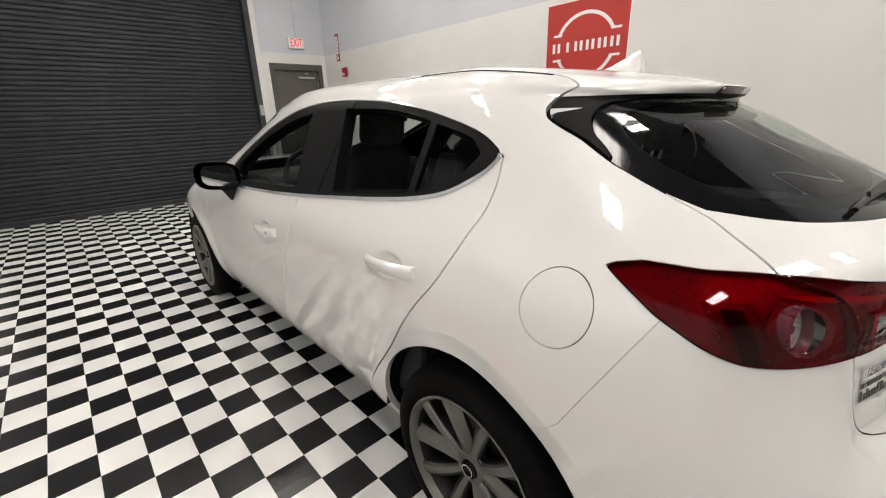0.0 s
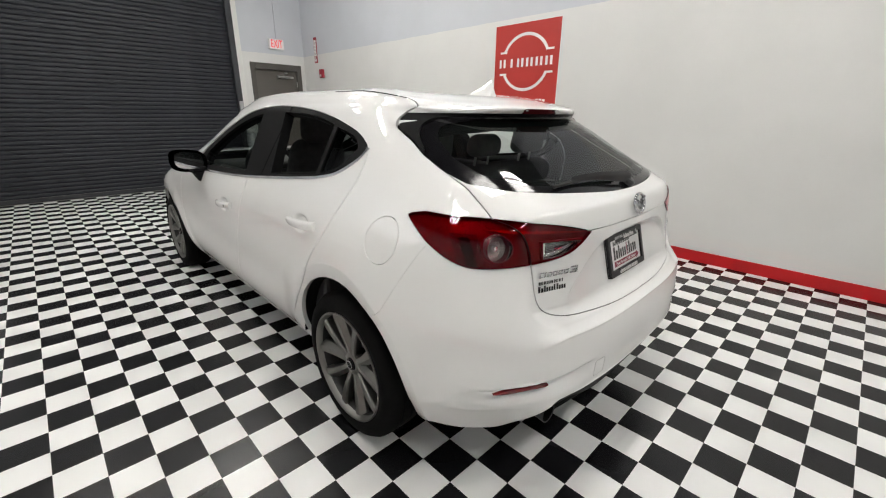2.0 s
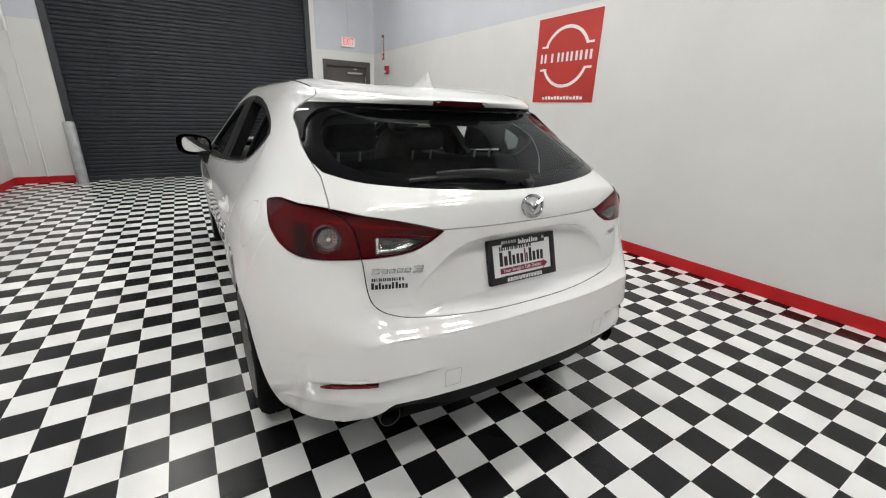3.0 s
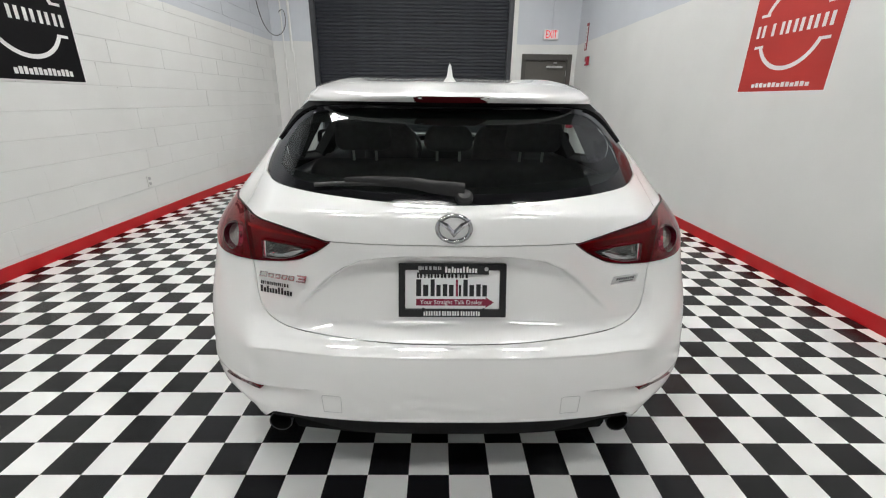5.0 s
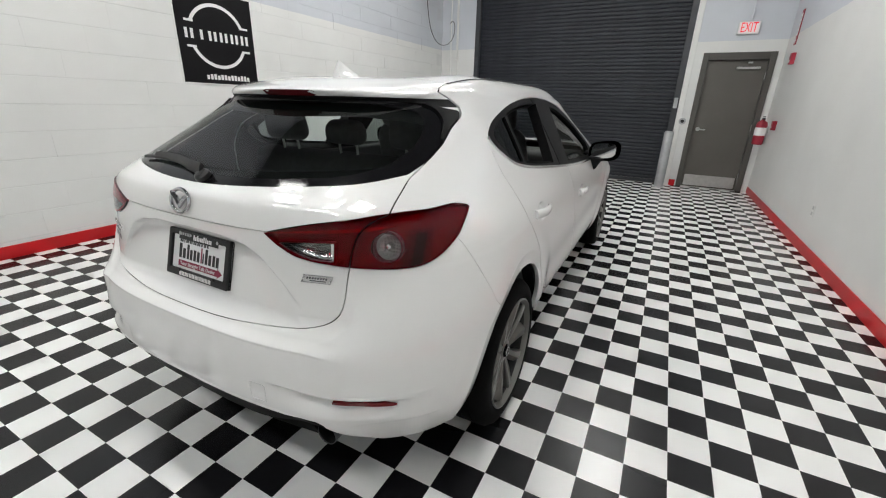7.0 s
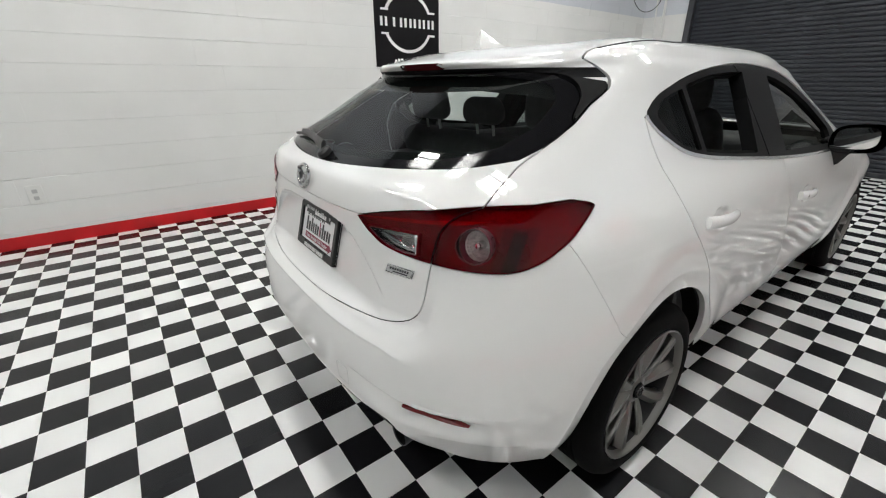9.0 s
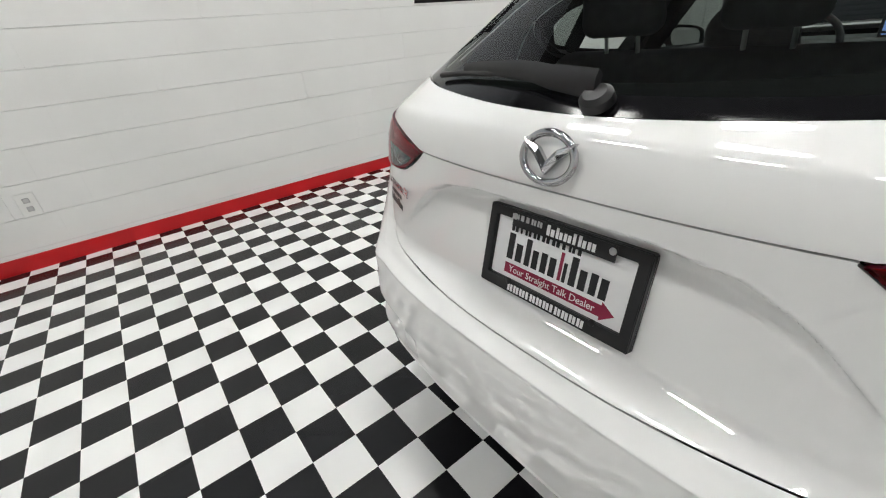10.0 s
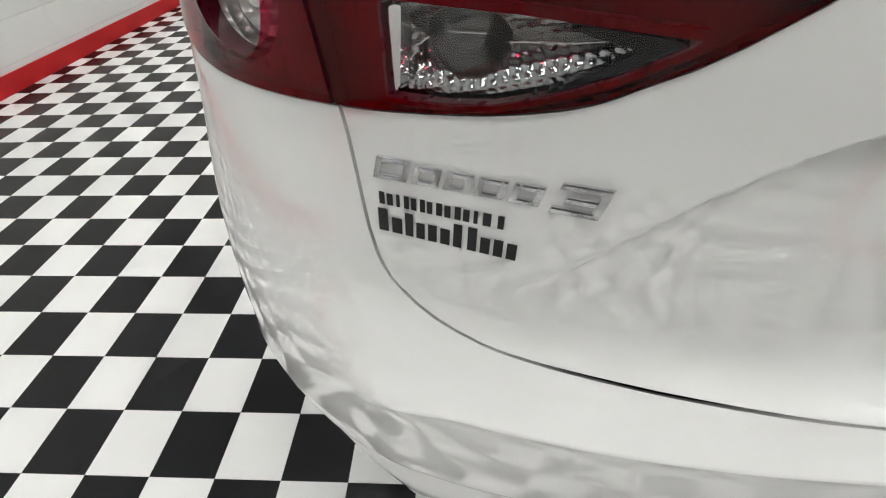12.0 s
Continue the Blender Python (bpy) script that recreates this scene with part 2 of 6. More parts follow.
# grey steel door in its frame
door = thing("door_1", ((DX0 + DX1) / 2, YF, 0), "taupe-grey steel exit door in a darker steel frame, closed", "door", kind="structure")
FW, FH = 0.085, 0.112
bm = bmesh.new()
add_box(bm, (DX0, YF - 0.025, 0), (DX0 + FW, YF + 0.15, DZ), 0.004)
add_box(bm, (DX1 - FW, YF - 0.025, 0), (DX1, YF + 0.15, DZ), 0.004)
add_box(bm, (DX0 + FW, YF - 0.024, DZ - FH), (DX1 - FW, YF + 0.15, DZ - 0.001), 0.004)
under(part("door_frame", bm, M_FRAME), door)
under(part("leaf", box((DX0 + FW + 0.003, YF + 0.03, 0.01), (DX1 - FW - 0.003, YF + 0.075, DZ - FH - 0.003), 0.003), M_DOOR), door)
kx0, kx1 = DX0 + FW + 0.03, DX1 - FW - 0.03
under(part("kick_plate", box((kx0, YF + 0.026, 0.03), (kx1, YF + 0.029, 0.22), 0.001), M_STEEL, label="brushed steel kick plate"), door)
bm = tube((DX0 + FW + 0.07, YF + 0.03, 1.0), (DX0 + FW + 0.07, YF - 0.04, 1.0), 0.012)
add_tube(bm, (DX0 + FW + 0.07, YF + 0.03, 1.0), (DX0 + FW + 0.07, YF + 0.018, 1.0), 0.033, 24)
add_tube(bm, (DX0 + FW + 0.06, YF - 0.035, 1.0), (DX0 + FW + 0.18, YF - 0.035, 0.995), 0.010)
smooth(under(part("door_handle", bm, M_STEEL, label="satin steel lever handle"), door))
under(part("door_closer", box((DX1 - 0.49, YF - 0.02, DZ - 0.25), (DX1 - 0.17, YF + 0.028, DZ - 0.213), 0.008), M_STEEL), door)
under(part("closer_arm", box((DX1 - 0.35, YF - 0.016, DZ - 0.165), (DX1 - 0.29, YF + 0.028, DZ - 0.140), 0.003), M_STEEL), door)
for z in (0.25, 1.05, 1.85):
    under(part("hinge", tube((DX1 - FW, YF + 0.022, z - 0.05), (DX1 - FW, YF + 0.022, z + 0.05), 0.008), M_STEEL), door)
under(part("threshold", box((DX0 + FW, YF - 0.01, 0), (DX1 - FW, YF + 0.16, 0.008)), M_STEEL), door)

# ---- fittings on the walls ----
# exit sign
sx, sz = 2.135, 2.54
sign = thing("exit_sign", (sx, YF, sz), "white exit sign with glowing red letters above the door", "exit sign")
under(part("housing", box((sx - 0.145, YF - 0.05, sz - 0.09), (sx + 0.145, YF, sz + 0.09), 0.012), M_WHITEPLASTIC), sign)
under(part("sign_face", box((sx - 0.132, YF - 0.0545, sz - 0.077), (sx + 0.132, YF - 0.051, sz + 0.077), 0.002), M_SIGN_FACE), sign)
lt = lettering("letters", "EXIT", 0.195, pose(sx, YF - 0.057, sz, 90, 0, 0) @ Matrix.Diagonal((0.56, 1, 1, 1)), M_SIGN_GLOW, depth=0.002)
under(lt, sign)
tagged(part("conduit", tube((sx + 0.02, YF - 0.012, sz + 0.1), (sx + 0.02, YF - 0.012, ZC), 0.009), M_WALL), "thin wall-coloured painted conduit above the exit sign", "conduit")

# red safety fittings near the corner
def wall_item(name, y0, y1, z0, z1, depth, material, label, category, bevel=0.006):
    t = thing(name, (XR, (y0 + y1) / 2, (z0 + z1) / 2), label, category)
    under(part("body", box((XR - depth, y0, z0), (XR - 0.0005, y1, z1), bevel), material), t)
    return t


s1 = wall_item("fire_sign", 7.29, 7.39, 2.225, 2.675, 0.012, M_DKRED, "narrow red and white fire extinguisher sign on the wall", "sign", 0.002)
under(part("print_panel", box((XR - 0.0145, 7.302, 2.345), (XR - 0.0125, 7.378, 2.625)), M_PRINT_WHITE), s1)
for z in (2.37, 2.43, 2.49, 2.55):
    under(part("print_line", box((XR - 0.0170, 7.318, z), (XR - 0.0150, 7.362, z + 0.038)), M_GREYPLATE), s1)
arrow = [(7.34, 2.24), (7.375, 2.285), (7.352, 2.285), (7.352, 2.33), (7.328, 2.33), (7.328, 2.285), (7.305, 2.285)]
bm = bmesh.new()
bm.faces.new([bm.verts.new((XR - 0.0125, y, z)) for y, z in arrow])
top = bmesh.ops.extrude_face_region(bm, geom=bm.faces[:])["geom"]
bmesh.ops.translate(bm, verts=[v for v in top if isinstance(v, bmesh.types.BMVert)], vec=(-0.002, 0, 0))
under(part("print_arrow", bm, M_PRINT_WHITE), s1)
s2 = wall_item("alarm_strobe", 7.075, 7.19, 1.95, 2.10, 0.05, M_DKRED, "red fire alarm strobe with a small clear lens", "fire alarm")
under(part("lens", box((XR - 0.070, 7.10, 1.97), (XR - 0.052, 7.15, 2.01), 0.008), M_WHITEPLASTIC), s2)
s3 = wall_item("alarm_pull_station", 7.03, 7.14, 1.06, 1.19, 0.05, M_DKRED, "red fire alarm pull station on the wall", "fire alarm")
under(part("handle", box((XR - 0.062, 7.055, 1.095), (XR - 0.052, 7.115, 1.112), 0.004), M_WHITEPLASTIC), s3)

ex, ey, ez = XR - 0.1, 7.5, 0.10
ext = thing("fire_extinguisher", (ex, ey, 0.72 + ez), "red fire extinguisher with a white label on the wall", "fire extinguisher")
cyl = lathe([(0.72, 0.0), (0.72, 0.06), (0.735, 0.075), (1.02, 0.075), (1.06, 0.062), (1.085, 0.03), (1.10, 0.022), (1.10, 0.0)], 32, "z")
bmesh.ops.translate(cyl, verts=cyl.verts, vec=(ex, ey, ez))
smooth(under(part("cylinder", cyl, M_DKRED), ext))
lab = lathe([(0.86, 0.0762), (0.98, 0.0762)], 32, "z")
bmesh.ops.translate(lab, verts=lab.verts, vec=(ex, ey, ez))
smooth(under(part("paper_label", lab, M_PRINT_WHITE), ext))
bm = box((ex - 0.015, ey - 0.09, 1.10 + ez), (ex + 0.015, ey + 0.03, 1.125 + ez), 0.004)
add_box(bm, (ex - 0.012, ey - 0.085, 1.135 + ez), (ex + 0.012, ey + 0.01, 1.15 + ez), 0.004)
under(part("valve", bm, M_BLACK), ext)
wire_pts = [(ex, ey + 0.02, 1.11 + ez), (ex - 0.02, ey + 0.1, 1.08 + ez), (ex - 0.03, ey + 0.11, 0.95 + ez), (ex - 0.02, ey + 0.09, 0.85 + ez)]
under(wire("hose", wire_pts, 0.009, M_BLACK), ext)
under(part("bracket", box((XR - 0.03, ey - 0.03, 0.9 + ez), (XR - 0.0005, ey + 0.03, 1.0 + ez), 0.003), M_STEEL), ext)


def outlet(x, y, z, side, w=0.075, h=0.12, label="ivory wall outlet with a flat cover plate"):
    t = thing("wall_outlet", (x, y, z), label, "outlet", "wall outlets")
    a, b = sorted((x, x + side * 0.006))
    under(part("cover_plate", box((a, y - w / 2, z - h / 2), (b, y + w / 2, z + h / 2), 0.002), M_WHITEPLASTIC), t)
    for dz in (-0.028, 0.028):
        a, b = sorted((x + side * 0.0055, x + side * 0.009))
        under(part("socket", box((a, y - 0.017, z + dz - 0.016), (b, y + 0.017, z + dz + 0.016), 0.004), M_GREYPLATE), t)
    return t


outlet(XR, 4.38, 0.42, -1)
outlet(XL + 0.004, -1.11, 0.43, 1, 0.10, 0.15)
outlet(XL + 0.004, 3.55, 0.43, 1)

# door jamb switch box and access jack
sw = thing("door_switch", (RX1 + 0.02, YF - 0.03, 1.42), "small grey switch box on the roller door guide", "switch")
under(part("body", box((RX1 - 0.02, YF - 0.07, 1.33), (RX1 + 0.04, YF - 0.031, 1.5), 0.005), M_GALV), sw)
jk = thing("door_keypad", (1.50, YF, 1.12), "small round grey access control with a dark button", "access control")
smooth(under(part("plate", tube((1.50, YF, 1.12), (1.50, YF - 0.025, 1.12), 0.055, 24), M_GALV), jk))
smooth(under(part("button", tube((1.50, YF - 0.025, 1.12), (1.50, YF - 0.04, 1.12), 0.028, 20), M_BLACK), jk))

# steel bollards in front of the door guides
def bollard(x, y, h=0.96):
    t = thing("bollard", (x, y, 0), "grey painted steel bollard guarding the roller door", "bollard", "bollards")
    c = lathe([(0.012, 0.075), (h - 0.03, 0.075), (h - 0.008, 0.062), (h, 0.03), (h + 0.002, 0.0)], 32, "z")
    bmesh.ops.translate(c, verts=c.verts, vec=(x, y, 0))
    smooth(under(part("post", c, M_GALV), t))
    f = lathe([(0.0, 0.0), (0.0, 0.1), (0.012, 0.1), (0.012, 0.0)], 32, "z")
    bmesh.ops.translate(f, verts=f.verts, vec=(x, y, 0))
    under(part("base_plate", f, M_GALV), t)


bollard(1.335, 7.5)
bollard(-2.45, 7.55)

# conduits and a loose cable beside the roller door
for x, r, z0 in ((-2.93, 0.022, 2.18), (-3.08, 0.012, 0.3)):
    tagged(part("conduit", tube((x, YF - 0.03, z0), (x, YF - 0.03, ZC), r), M_WHITEPLASTIC), "white painted conduit running up the wall", "conduit", "wall conduits")
tagged(part("conduit", tube((-2.91, YF - 0.02, 0.1), (-2.91, YF - 0.02, 2.2), 0.012), M_WHITEPLASTIC), "white painted conduit running up the wall", "conduit", "wall conduits")
pts = [(-3.27, 7.1, ZC), (-3.27, 7.1, 3.4), (-3.26, 7.15, 2.8), (-3.2, 7.35, 2.45), (-3.1, 7.6, 2.4), (-3.0, 7.78, 2.55), (-2.97, 7.8, 2.8), (-3.02, 7.8, 2.95), (-3.1, 7.78, 2.85)]
tagged(wire("cable", pts, 0.006, M_CABLE), "loose grey cable looping down the wall corner", "cable")

# banners with an abstract ring emblem and blocked-out lettering
def banner(name, label, origin, right, width, height, ground, small):
    """A thin wall banner: origin is its lower left corner, right its direction along the wall."""
    R, U = Vector(right), Vector((0, 0, 1))
    out = R.cross(U)
    O = Vector(origin)

    def pt(u, v, d):
        return O + R * (u * width) + U * (v * height) + out * d

    t = thing(name, O + R * width / 2, label, "banner", "wall banners")

    def slab(nm, poly, d0, d1, m):
        k = len(poly)
        vs = [pt(u, v, d0) for u, v in poly] + [pt(u, v, d1) for u, v in poly]
        fs = [tuple(range(k, 2 * k)), tuple(range(k - 1, -1, -1))] + [(i, (i + 1) % k, k + (i + 1) % k, k + i) for i in range(k)]
        return under(raw(nm, vs, fs, m), t)

    slab("edge", [(-0.008, -0.008), (1.008, -0.008), (1.008, 1.008), (-0.008, 1.008)], 0.0004, 0.0015, M_PRINT_WHITE)
    slab("sheet", [(0, 0), (1, 0), (1, 1), (0, 1)], 0.0016, 0.003, ground)
    # two arcs with feet
    for sgn in (1, -1):
        vs, fs = [], []
        n = 36
        for k in range(n + 1):
            a = radians(22 + 136 * k / n)
            for rr in (0.345, 0.385):
                vs.append(pt(0.5 + rr * math.cos(a) * 0.98, 0.53 + sgn * (rr * math.sin(a)) * 0.92, 0.0042))
        for k in range(n):
            q = (2 * k, 2 * k + 1, 2 * k + 3, 2 * k + 2)
            fs.append(q if sgn < 0 else q[::-1])
        under(raw("ring_arc", vs, fs, M_PRINT_WHITE), t)
        for sx in (1, -1):
            u, v = 0.5 + sx * 0.36, 0.53 + sgn * 0.135
            poly = [(u - 0.045, v - 0.012), (u + 0.065, v - 0.012), (u + 0.065, v + 0.012), (u - 0.045, v + 0.012)]
            slab("arc_foot", poly, 0.0031, 0.0045, M_PRINT_WHITE)
    # six blocked-out letters, two bars each
    for k in range(6):
        u = 0.085 + k * 0.145 + (0.04 if k == 1 else 0)
        for du in (0.0, 0.068) if k != 1 else (0.0,):
            slab("print_bar", [(u + du, 0.478), (u + du + 0.034, 0.478), (u + du + 0.034, 0.582), (u + du, 0.582)], 0.0031, 0.0045, M_PRINT_WHITE)
    u0, u1, v0, v1 = small
    n = 13
    for k in range(n):
        a = u0 + (u1 - u0) * k / n
        slab("print_bar", [(a, v0), (a + (u1 - u0) / n * 0.72, v0), (a + (u1 - u0) / n * 0.72, v1 if k % 3 else v0 + (v1 - v0) * 0.8), (a, v1 if k % 3 else v0 + (v1 - v0) * 0.8)], 0.0031, 0.0045, M_PRINT_WHITE)
    return t


banner("wall_banner", "red wall banner with white ring emblem and lettering", (XR, 2.91, 1.425), (0, -1, 0), 0.885, 0.885, M_BANNER_RED, (0.18, 0.86, 0.035, 0.075))
banner("wall_banner", "black wall banner with white ring emblem and lettering", (XL + 0.004, 2.115, 1.44), (0, 1, 0), 0.91, 0.91, M_BANNER_BLACK, (0.28, 0.88, 0.045, 0.105))

# ceiling light panels in three columns
def ceiling_light(x, y):
    z = ZC - 0.07
    t = thing("ceiling_light", (x, y, ZC), "white ceiling light with three bright tubes", "ceiling light", "ceiling lights")
    under(part("housing", box((x - 0.37, y - 0.20, z), (x + 0.37, y + 0.20, ZC - 0.001), 0.01), M_WHITEPLASTIC), t)
    for k in (-1, 0, 1):
        under(part("tube", box((x - 0.345, y + k * 0.12 - 0.038, z - 0.012), (x + 0.345, y + k * 0.12 + 0.038, z - 0.002), 0.002), M_PANEL), t)


for y in (-2.2, 0.3, 3.3, 5.3):
    for x in (-1.87, -0.30, 1.27):
        ceiling_light(x, y)

# ---- the car ----
M_PAINT = mat("white_car_paint", (0.86, 0.86, 0.85), 0.35, coat=1.0, coat_rough=0.012, var=0.0)
M_PAINT.node_tree.nodes["Principled BSDF"].inputs["Coat IOR"].default_value = 2.2
M_GLOSSBLACK = mat("gloss_black", (0.006, 0.006, 0.007), 0.10, spec=0.22)
M_TRIM = mat("satin_black_trim", (0.007, 0.007, 0.0075), 0.5, spec=0.08, var=0.08, scale=30)
M_TYRE = mat("tyre_rubber", (0.006, 0.006, 0.006), 0.75, spec=0.06, var=0.15, scale=20, bump=0.0004, bump_scale=150)
M_RIM = mat("gunmetal_rim", (0.19, 0.187, 0.176), 0.34, metal=0.9)
# rim metal darkened to near black for the shade between the spokes
M_RIM_SHADE = mat("rim_barrel", (0.012, 0.012, 0.012), 0.5, metal=0.2)
M_CHROME = mat("chrome", (0.86, 0.86, 0.87), 0.06, metal=1.0)
M_EMBLEM = mat("emblem_chrome", (0.50, 0.50, 0.51), 0.10, metal=1.0)
M_BADGE = mat("badge_chrome", (0.74, 0.74, 0.75), 0.11, metal=1.0)
M_SATIN = mat("satin_metal", (0.72, 0.72, 0.72), 0.22, metal=1.0)
M_CLOTH = mat("black_seat_cloth", (0.065, 0.065, 0.066), 0.75, var=0.2, scale=30, bump=0.0006, bump_scale=300)
M_DASH = mat("dash_plastic", (0.03, 0.03, 0.031), 0.55, var=0.1, scale=20)
M_LINER = mat("dark_liner", (0.004, 0.004, 0.004), 0.9, spec=0.1)
M_HEADLINER = mat("grey_headliner", (0.30, 0.295, 0.28), 0.85, var=0.04)
M_SCREEN = mat("screen", (0.25, 0.4, 0.9), 0.3, emit=0.5)
M_REDPLASTIC = mat("red_lens_back", (0.070, 0.0005, 0.008), 0.3, var=0.2, scale=14)
# lens-back red made brighter, as if lit by the ceiling lights
M_LIGHTBAR_LIT = mat("light_bar_lit_red", (0.22, 0.002, 0.012), 0.25, var=0.25, scale=40)
M_REFLECTOR = mat("reflector_red", (0.17, 0.006, 0.009), 0.2, coat=1.0, bump=0.0006, bump_scale=400)
M_BRAKE = mat("brake_lamp_maroon", (0.075, 0.006, 0.009), 0.25, spec=0.25, bump=0.0003, bump_scale=400)
M_PLATE = mat("plate_white", (0.78, 0.78, 0.78), 0.3, coat=0.3)
M_INK = mat("black_print", (0.012, 0.012, 0.013), 0.35)
M_MAROON = mat("maroon_print", (0.24, 0.012, 0.045), 0.4)
M_MIRROR = mat("mirror_glass", (0.8, 0.8, 0.8), 0.02, metal=1.0)


def glass(name, tint, dark, rough=0.015, power=6.0):
    """Thin tinted sheet: part clear tint, part mirror gloss by angle."""
    m = bpy.data.materials.new(name)
    m.use_nodes = True
    n, l = m.node_tree.nodes, m.node_tree.links
    n.remove(n["Principled BSDF"])
    tr = n.new("ShaderNodeBsdfTransparent")
    tr.inputs["Color"].default_value = (*tint, 1)
    gl = n.new("ShaderNodeBsdfGlossy")
    gl.inputs["Roughness"].default_value = rough
    gl.inputs["Color"].default_value = (1, 1, 1, 1)
    fc = n.new("ShaderNodeLayerWeight")
    fc.inputs["Blend"].default_value = 0.5
    pw = n.new("ShaderNodeMath")
    pw.operation = "POWER"
    pw.inputs[1].default_value = power
    l.new(fc.outputs["Facing"], pw.inputs[0])
    fr = n.new("ShaderNodeMapRange")
    fr.inputs["To Min"].default_value = 0.05 + dark
    l.new(pw.outputs[0], fr.inputs["Value"])
    mix = n.new("ShaderNodeMixShader")
    l.new(fr.outputs["Result"], mix.inputs[0])
    l.new(tr.outputs[0], mix.inputs[1])
    l.new(gl.outputs[0], mix.inputs[2])
    l.new(mix.outputs[0], n["Material Output"].inputs["Surface"])
    return m


M_GLASS_REAR = glass("tinted_rear_glass", (0.64, 0.71, 0.685), 0.035, 0.015, 10.0)
M_GLASS_DOOR = glass("door_glass", (0.33, 0.36, 0.35), -0.02, 0.015, 9.0)
M_GLASS_FRONT = glass("light_glass", (0.62, 0.66, 0.64), 0.0)
# half-dark red, the outer tone of the shade in the lamp cavity
M_CAVITY_SHADE = mat("cavity_shade_red", (0.028, 0.0005, 0.004), 0.3, var=0.2, scale=30)
M_LENS_RED = glass("red_lens", (0.92, 0.012, 0.09), -0.028, 0.012)
M_LENS_CLEAR = glass("clear_lens", (0.95, 0.95, 0.95), -0.02, 0.012)


def facet_chrome(name, scale):
    m = mat(name, (0.46, 0.46, 0.45), 0.30, metal=1.0)
    n, l = m.node_tree.nodes, m.node_tree.links
    tc = n.new("ShaderNodeTexCoord")
    mp = n.new("ShaderNodeMapping")
    mp.inputs["Rotation"].default_value = (0.0, radians(12), 0.0)
    l.new(tc.outputs["Object"], mp.inputs["Vector"])
    v = n.new("ShaderNodeTexVoronoi")
    v.inputs["Scale"].default_value = scale
    v.inputs["Randomness"].default_value = 0.12
    l.new(mp.outputs["Vector"], v.inputs["Vector"])
    b = n.new("ShaderNodeBump")
    b.inputs["Strength"].default_value = 1.0
    b.inputs["Distance"].default_value = 0.0035
    l.new(v.outputs["Distance"], b.inputs["Height"])
    l.new(b.outputs["Normal"], n["Principled BSDF"].inputs["Normal"])
    return m


M_FACET = facet_chrome("faceted_reflector", 110.0)
M_BOWL = mat("lamp_mirror", (0.42, 0.42, 0.415), 0.16, metal=1.0)

CAR = thing("car", (0, 2.0, 0), "white compact hatchback car parked on the checkered floor", "car")
WY_R, WY_F, WZ, WR = 0.741, 3.50, 0.315, 0.318


def pchip(xs, ys, x):
    """Monotone cubic interpolation."""
    xs, ys, x = np.asarray(xs, float), np.asarray(ys, float), np.asarray(x, float)
    h, d = np.diff(xs), np.diff(ys) / np.diff(xs)
    m = np.zeros_like(ys)
    for k in range(1, len(xs) - 1):
        if d[k - 1] * d[k] > 0:
            w1, w2 = 2 * h[k] + h[k - 1], h[k] + 2 * h[k - 1]
            m[k] = (w1 + w2) / (w1 / d[k - 1] + w2 / d[k])
    m[0], m[-1] = d[0], d[-1]
    i = np.clip(np.searchsorted(xs, x) - 1, 0, len(xs) - 2)
    t = (x - xs[i]) / h[i]
    return ys[i] * (1 + 2 * t) * (1 - t) ** 2 + h[i] * m[i] * t * (1 - t) ** 2 + ys[i + 1] * t * t * (3 - 2 * t) + h[i] * m[i + 1] * t * t * (t - 1)


def step(a, b, x):
    t = np.clip((x - a) / (b - a), 0, 1)
    return t * t * (3 - 2 * t)


# feature lines from the sill up to the roof: rear centre (y, z), side (half width, z), corner depth and squareness, front (y, z)
R_Y = [0.22, -0.035, -0.082, -0.098, -0.106, -0.106, -0.101, -0.058, -0.027, -0.016, -0.007, -0.004, 0.01, 0.052, 0.19, 0.365, 0.49, 0.476, 0.456, 0.56, 0.76, 1.1, 1.5]
R_Z = [0.25, 0.300, 0.404, 0.430, 0.50, 0.574, 0.621, 0.668, 0.72, 0.8, 0.89, 0.95, 1.022, 1.058, 1.14, 1.24, 1.3, 1.316, 1.338, 1.369, 1.406, 1.436, 1.451]
S_W = [0.7, 0.77, 0.835, 0.864, 0.876, 0.883, 0.8875, 0.890, 0.891, 0.885, 0.876, 0.860, 0.838, 0.800, 0.735, 0.668, 0.622, 0.603, 0.582, 0.552, 0.45, 0.24, 0.02]
S_Z = [0.185, 0.19, 0.205, 0.28, 0.4, 0.52, 0.59, 0.64, 0.715, 0.8, 0.865, 0.92, 0.97, 1.035, 1.14, 1.262, 1.335, 1.355, 1.379, 1.401, 1.429, 1.446, 1.451]
C_D = [0.5, 0.56, 0.5, 0.52, 0.54, 0.57, 0.6, 0.64, 0.69, 0.71, 0.7, 0.68, 0.68, 0.68, 0.66, 0.62, 0.54, 0.52, 0.6, 0.55, 0.36, 0.2, 0.05]
C_N = [3.2, 3.2, 2.9, 2.9, 2.95, 2.9, 2.9, 2.95, 2.95, 2.95, 2.95, 2.95, 2.95, 2.8, 2.8, 3, 3.2, 3.2, 3, 2.6, 2.4, 2.2, 2]
F_Y = [4, 4.1, 4.25, 4.3, 4.33, 4.34, 4.34, 4.33, 4.3, 4.22, 4.05, 3.75, 3.5, 3.24, 3.02, 2.8, 2.66, 2.6, 2.53, 2.45, 2.25, 1.95, 1.65]
F_Z = [0.185, 0.19, 0.21, 0.28, 0.4, 0.52, 0.58, 0.64, 0.7, 0.77, 0.83, 0.9, 0.95, 0.99, 1.12, 1.25, 1.33, 1.352, 1.375, 1.400, 1.430, 1.447, 1.451]
NL = len(R_Y)
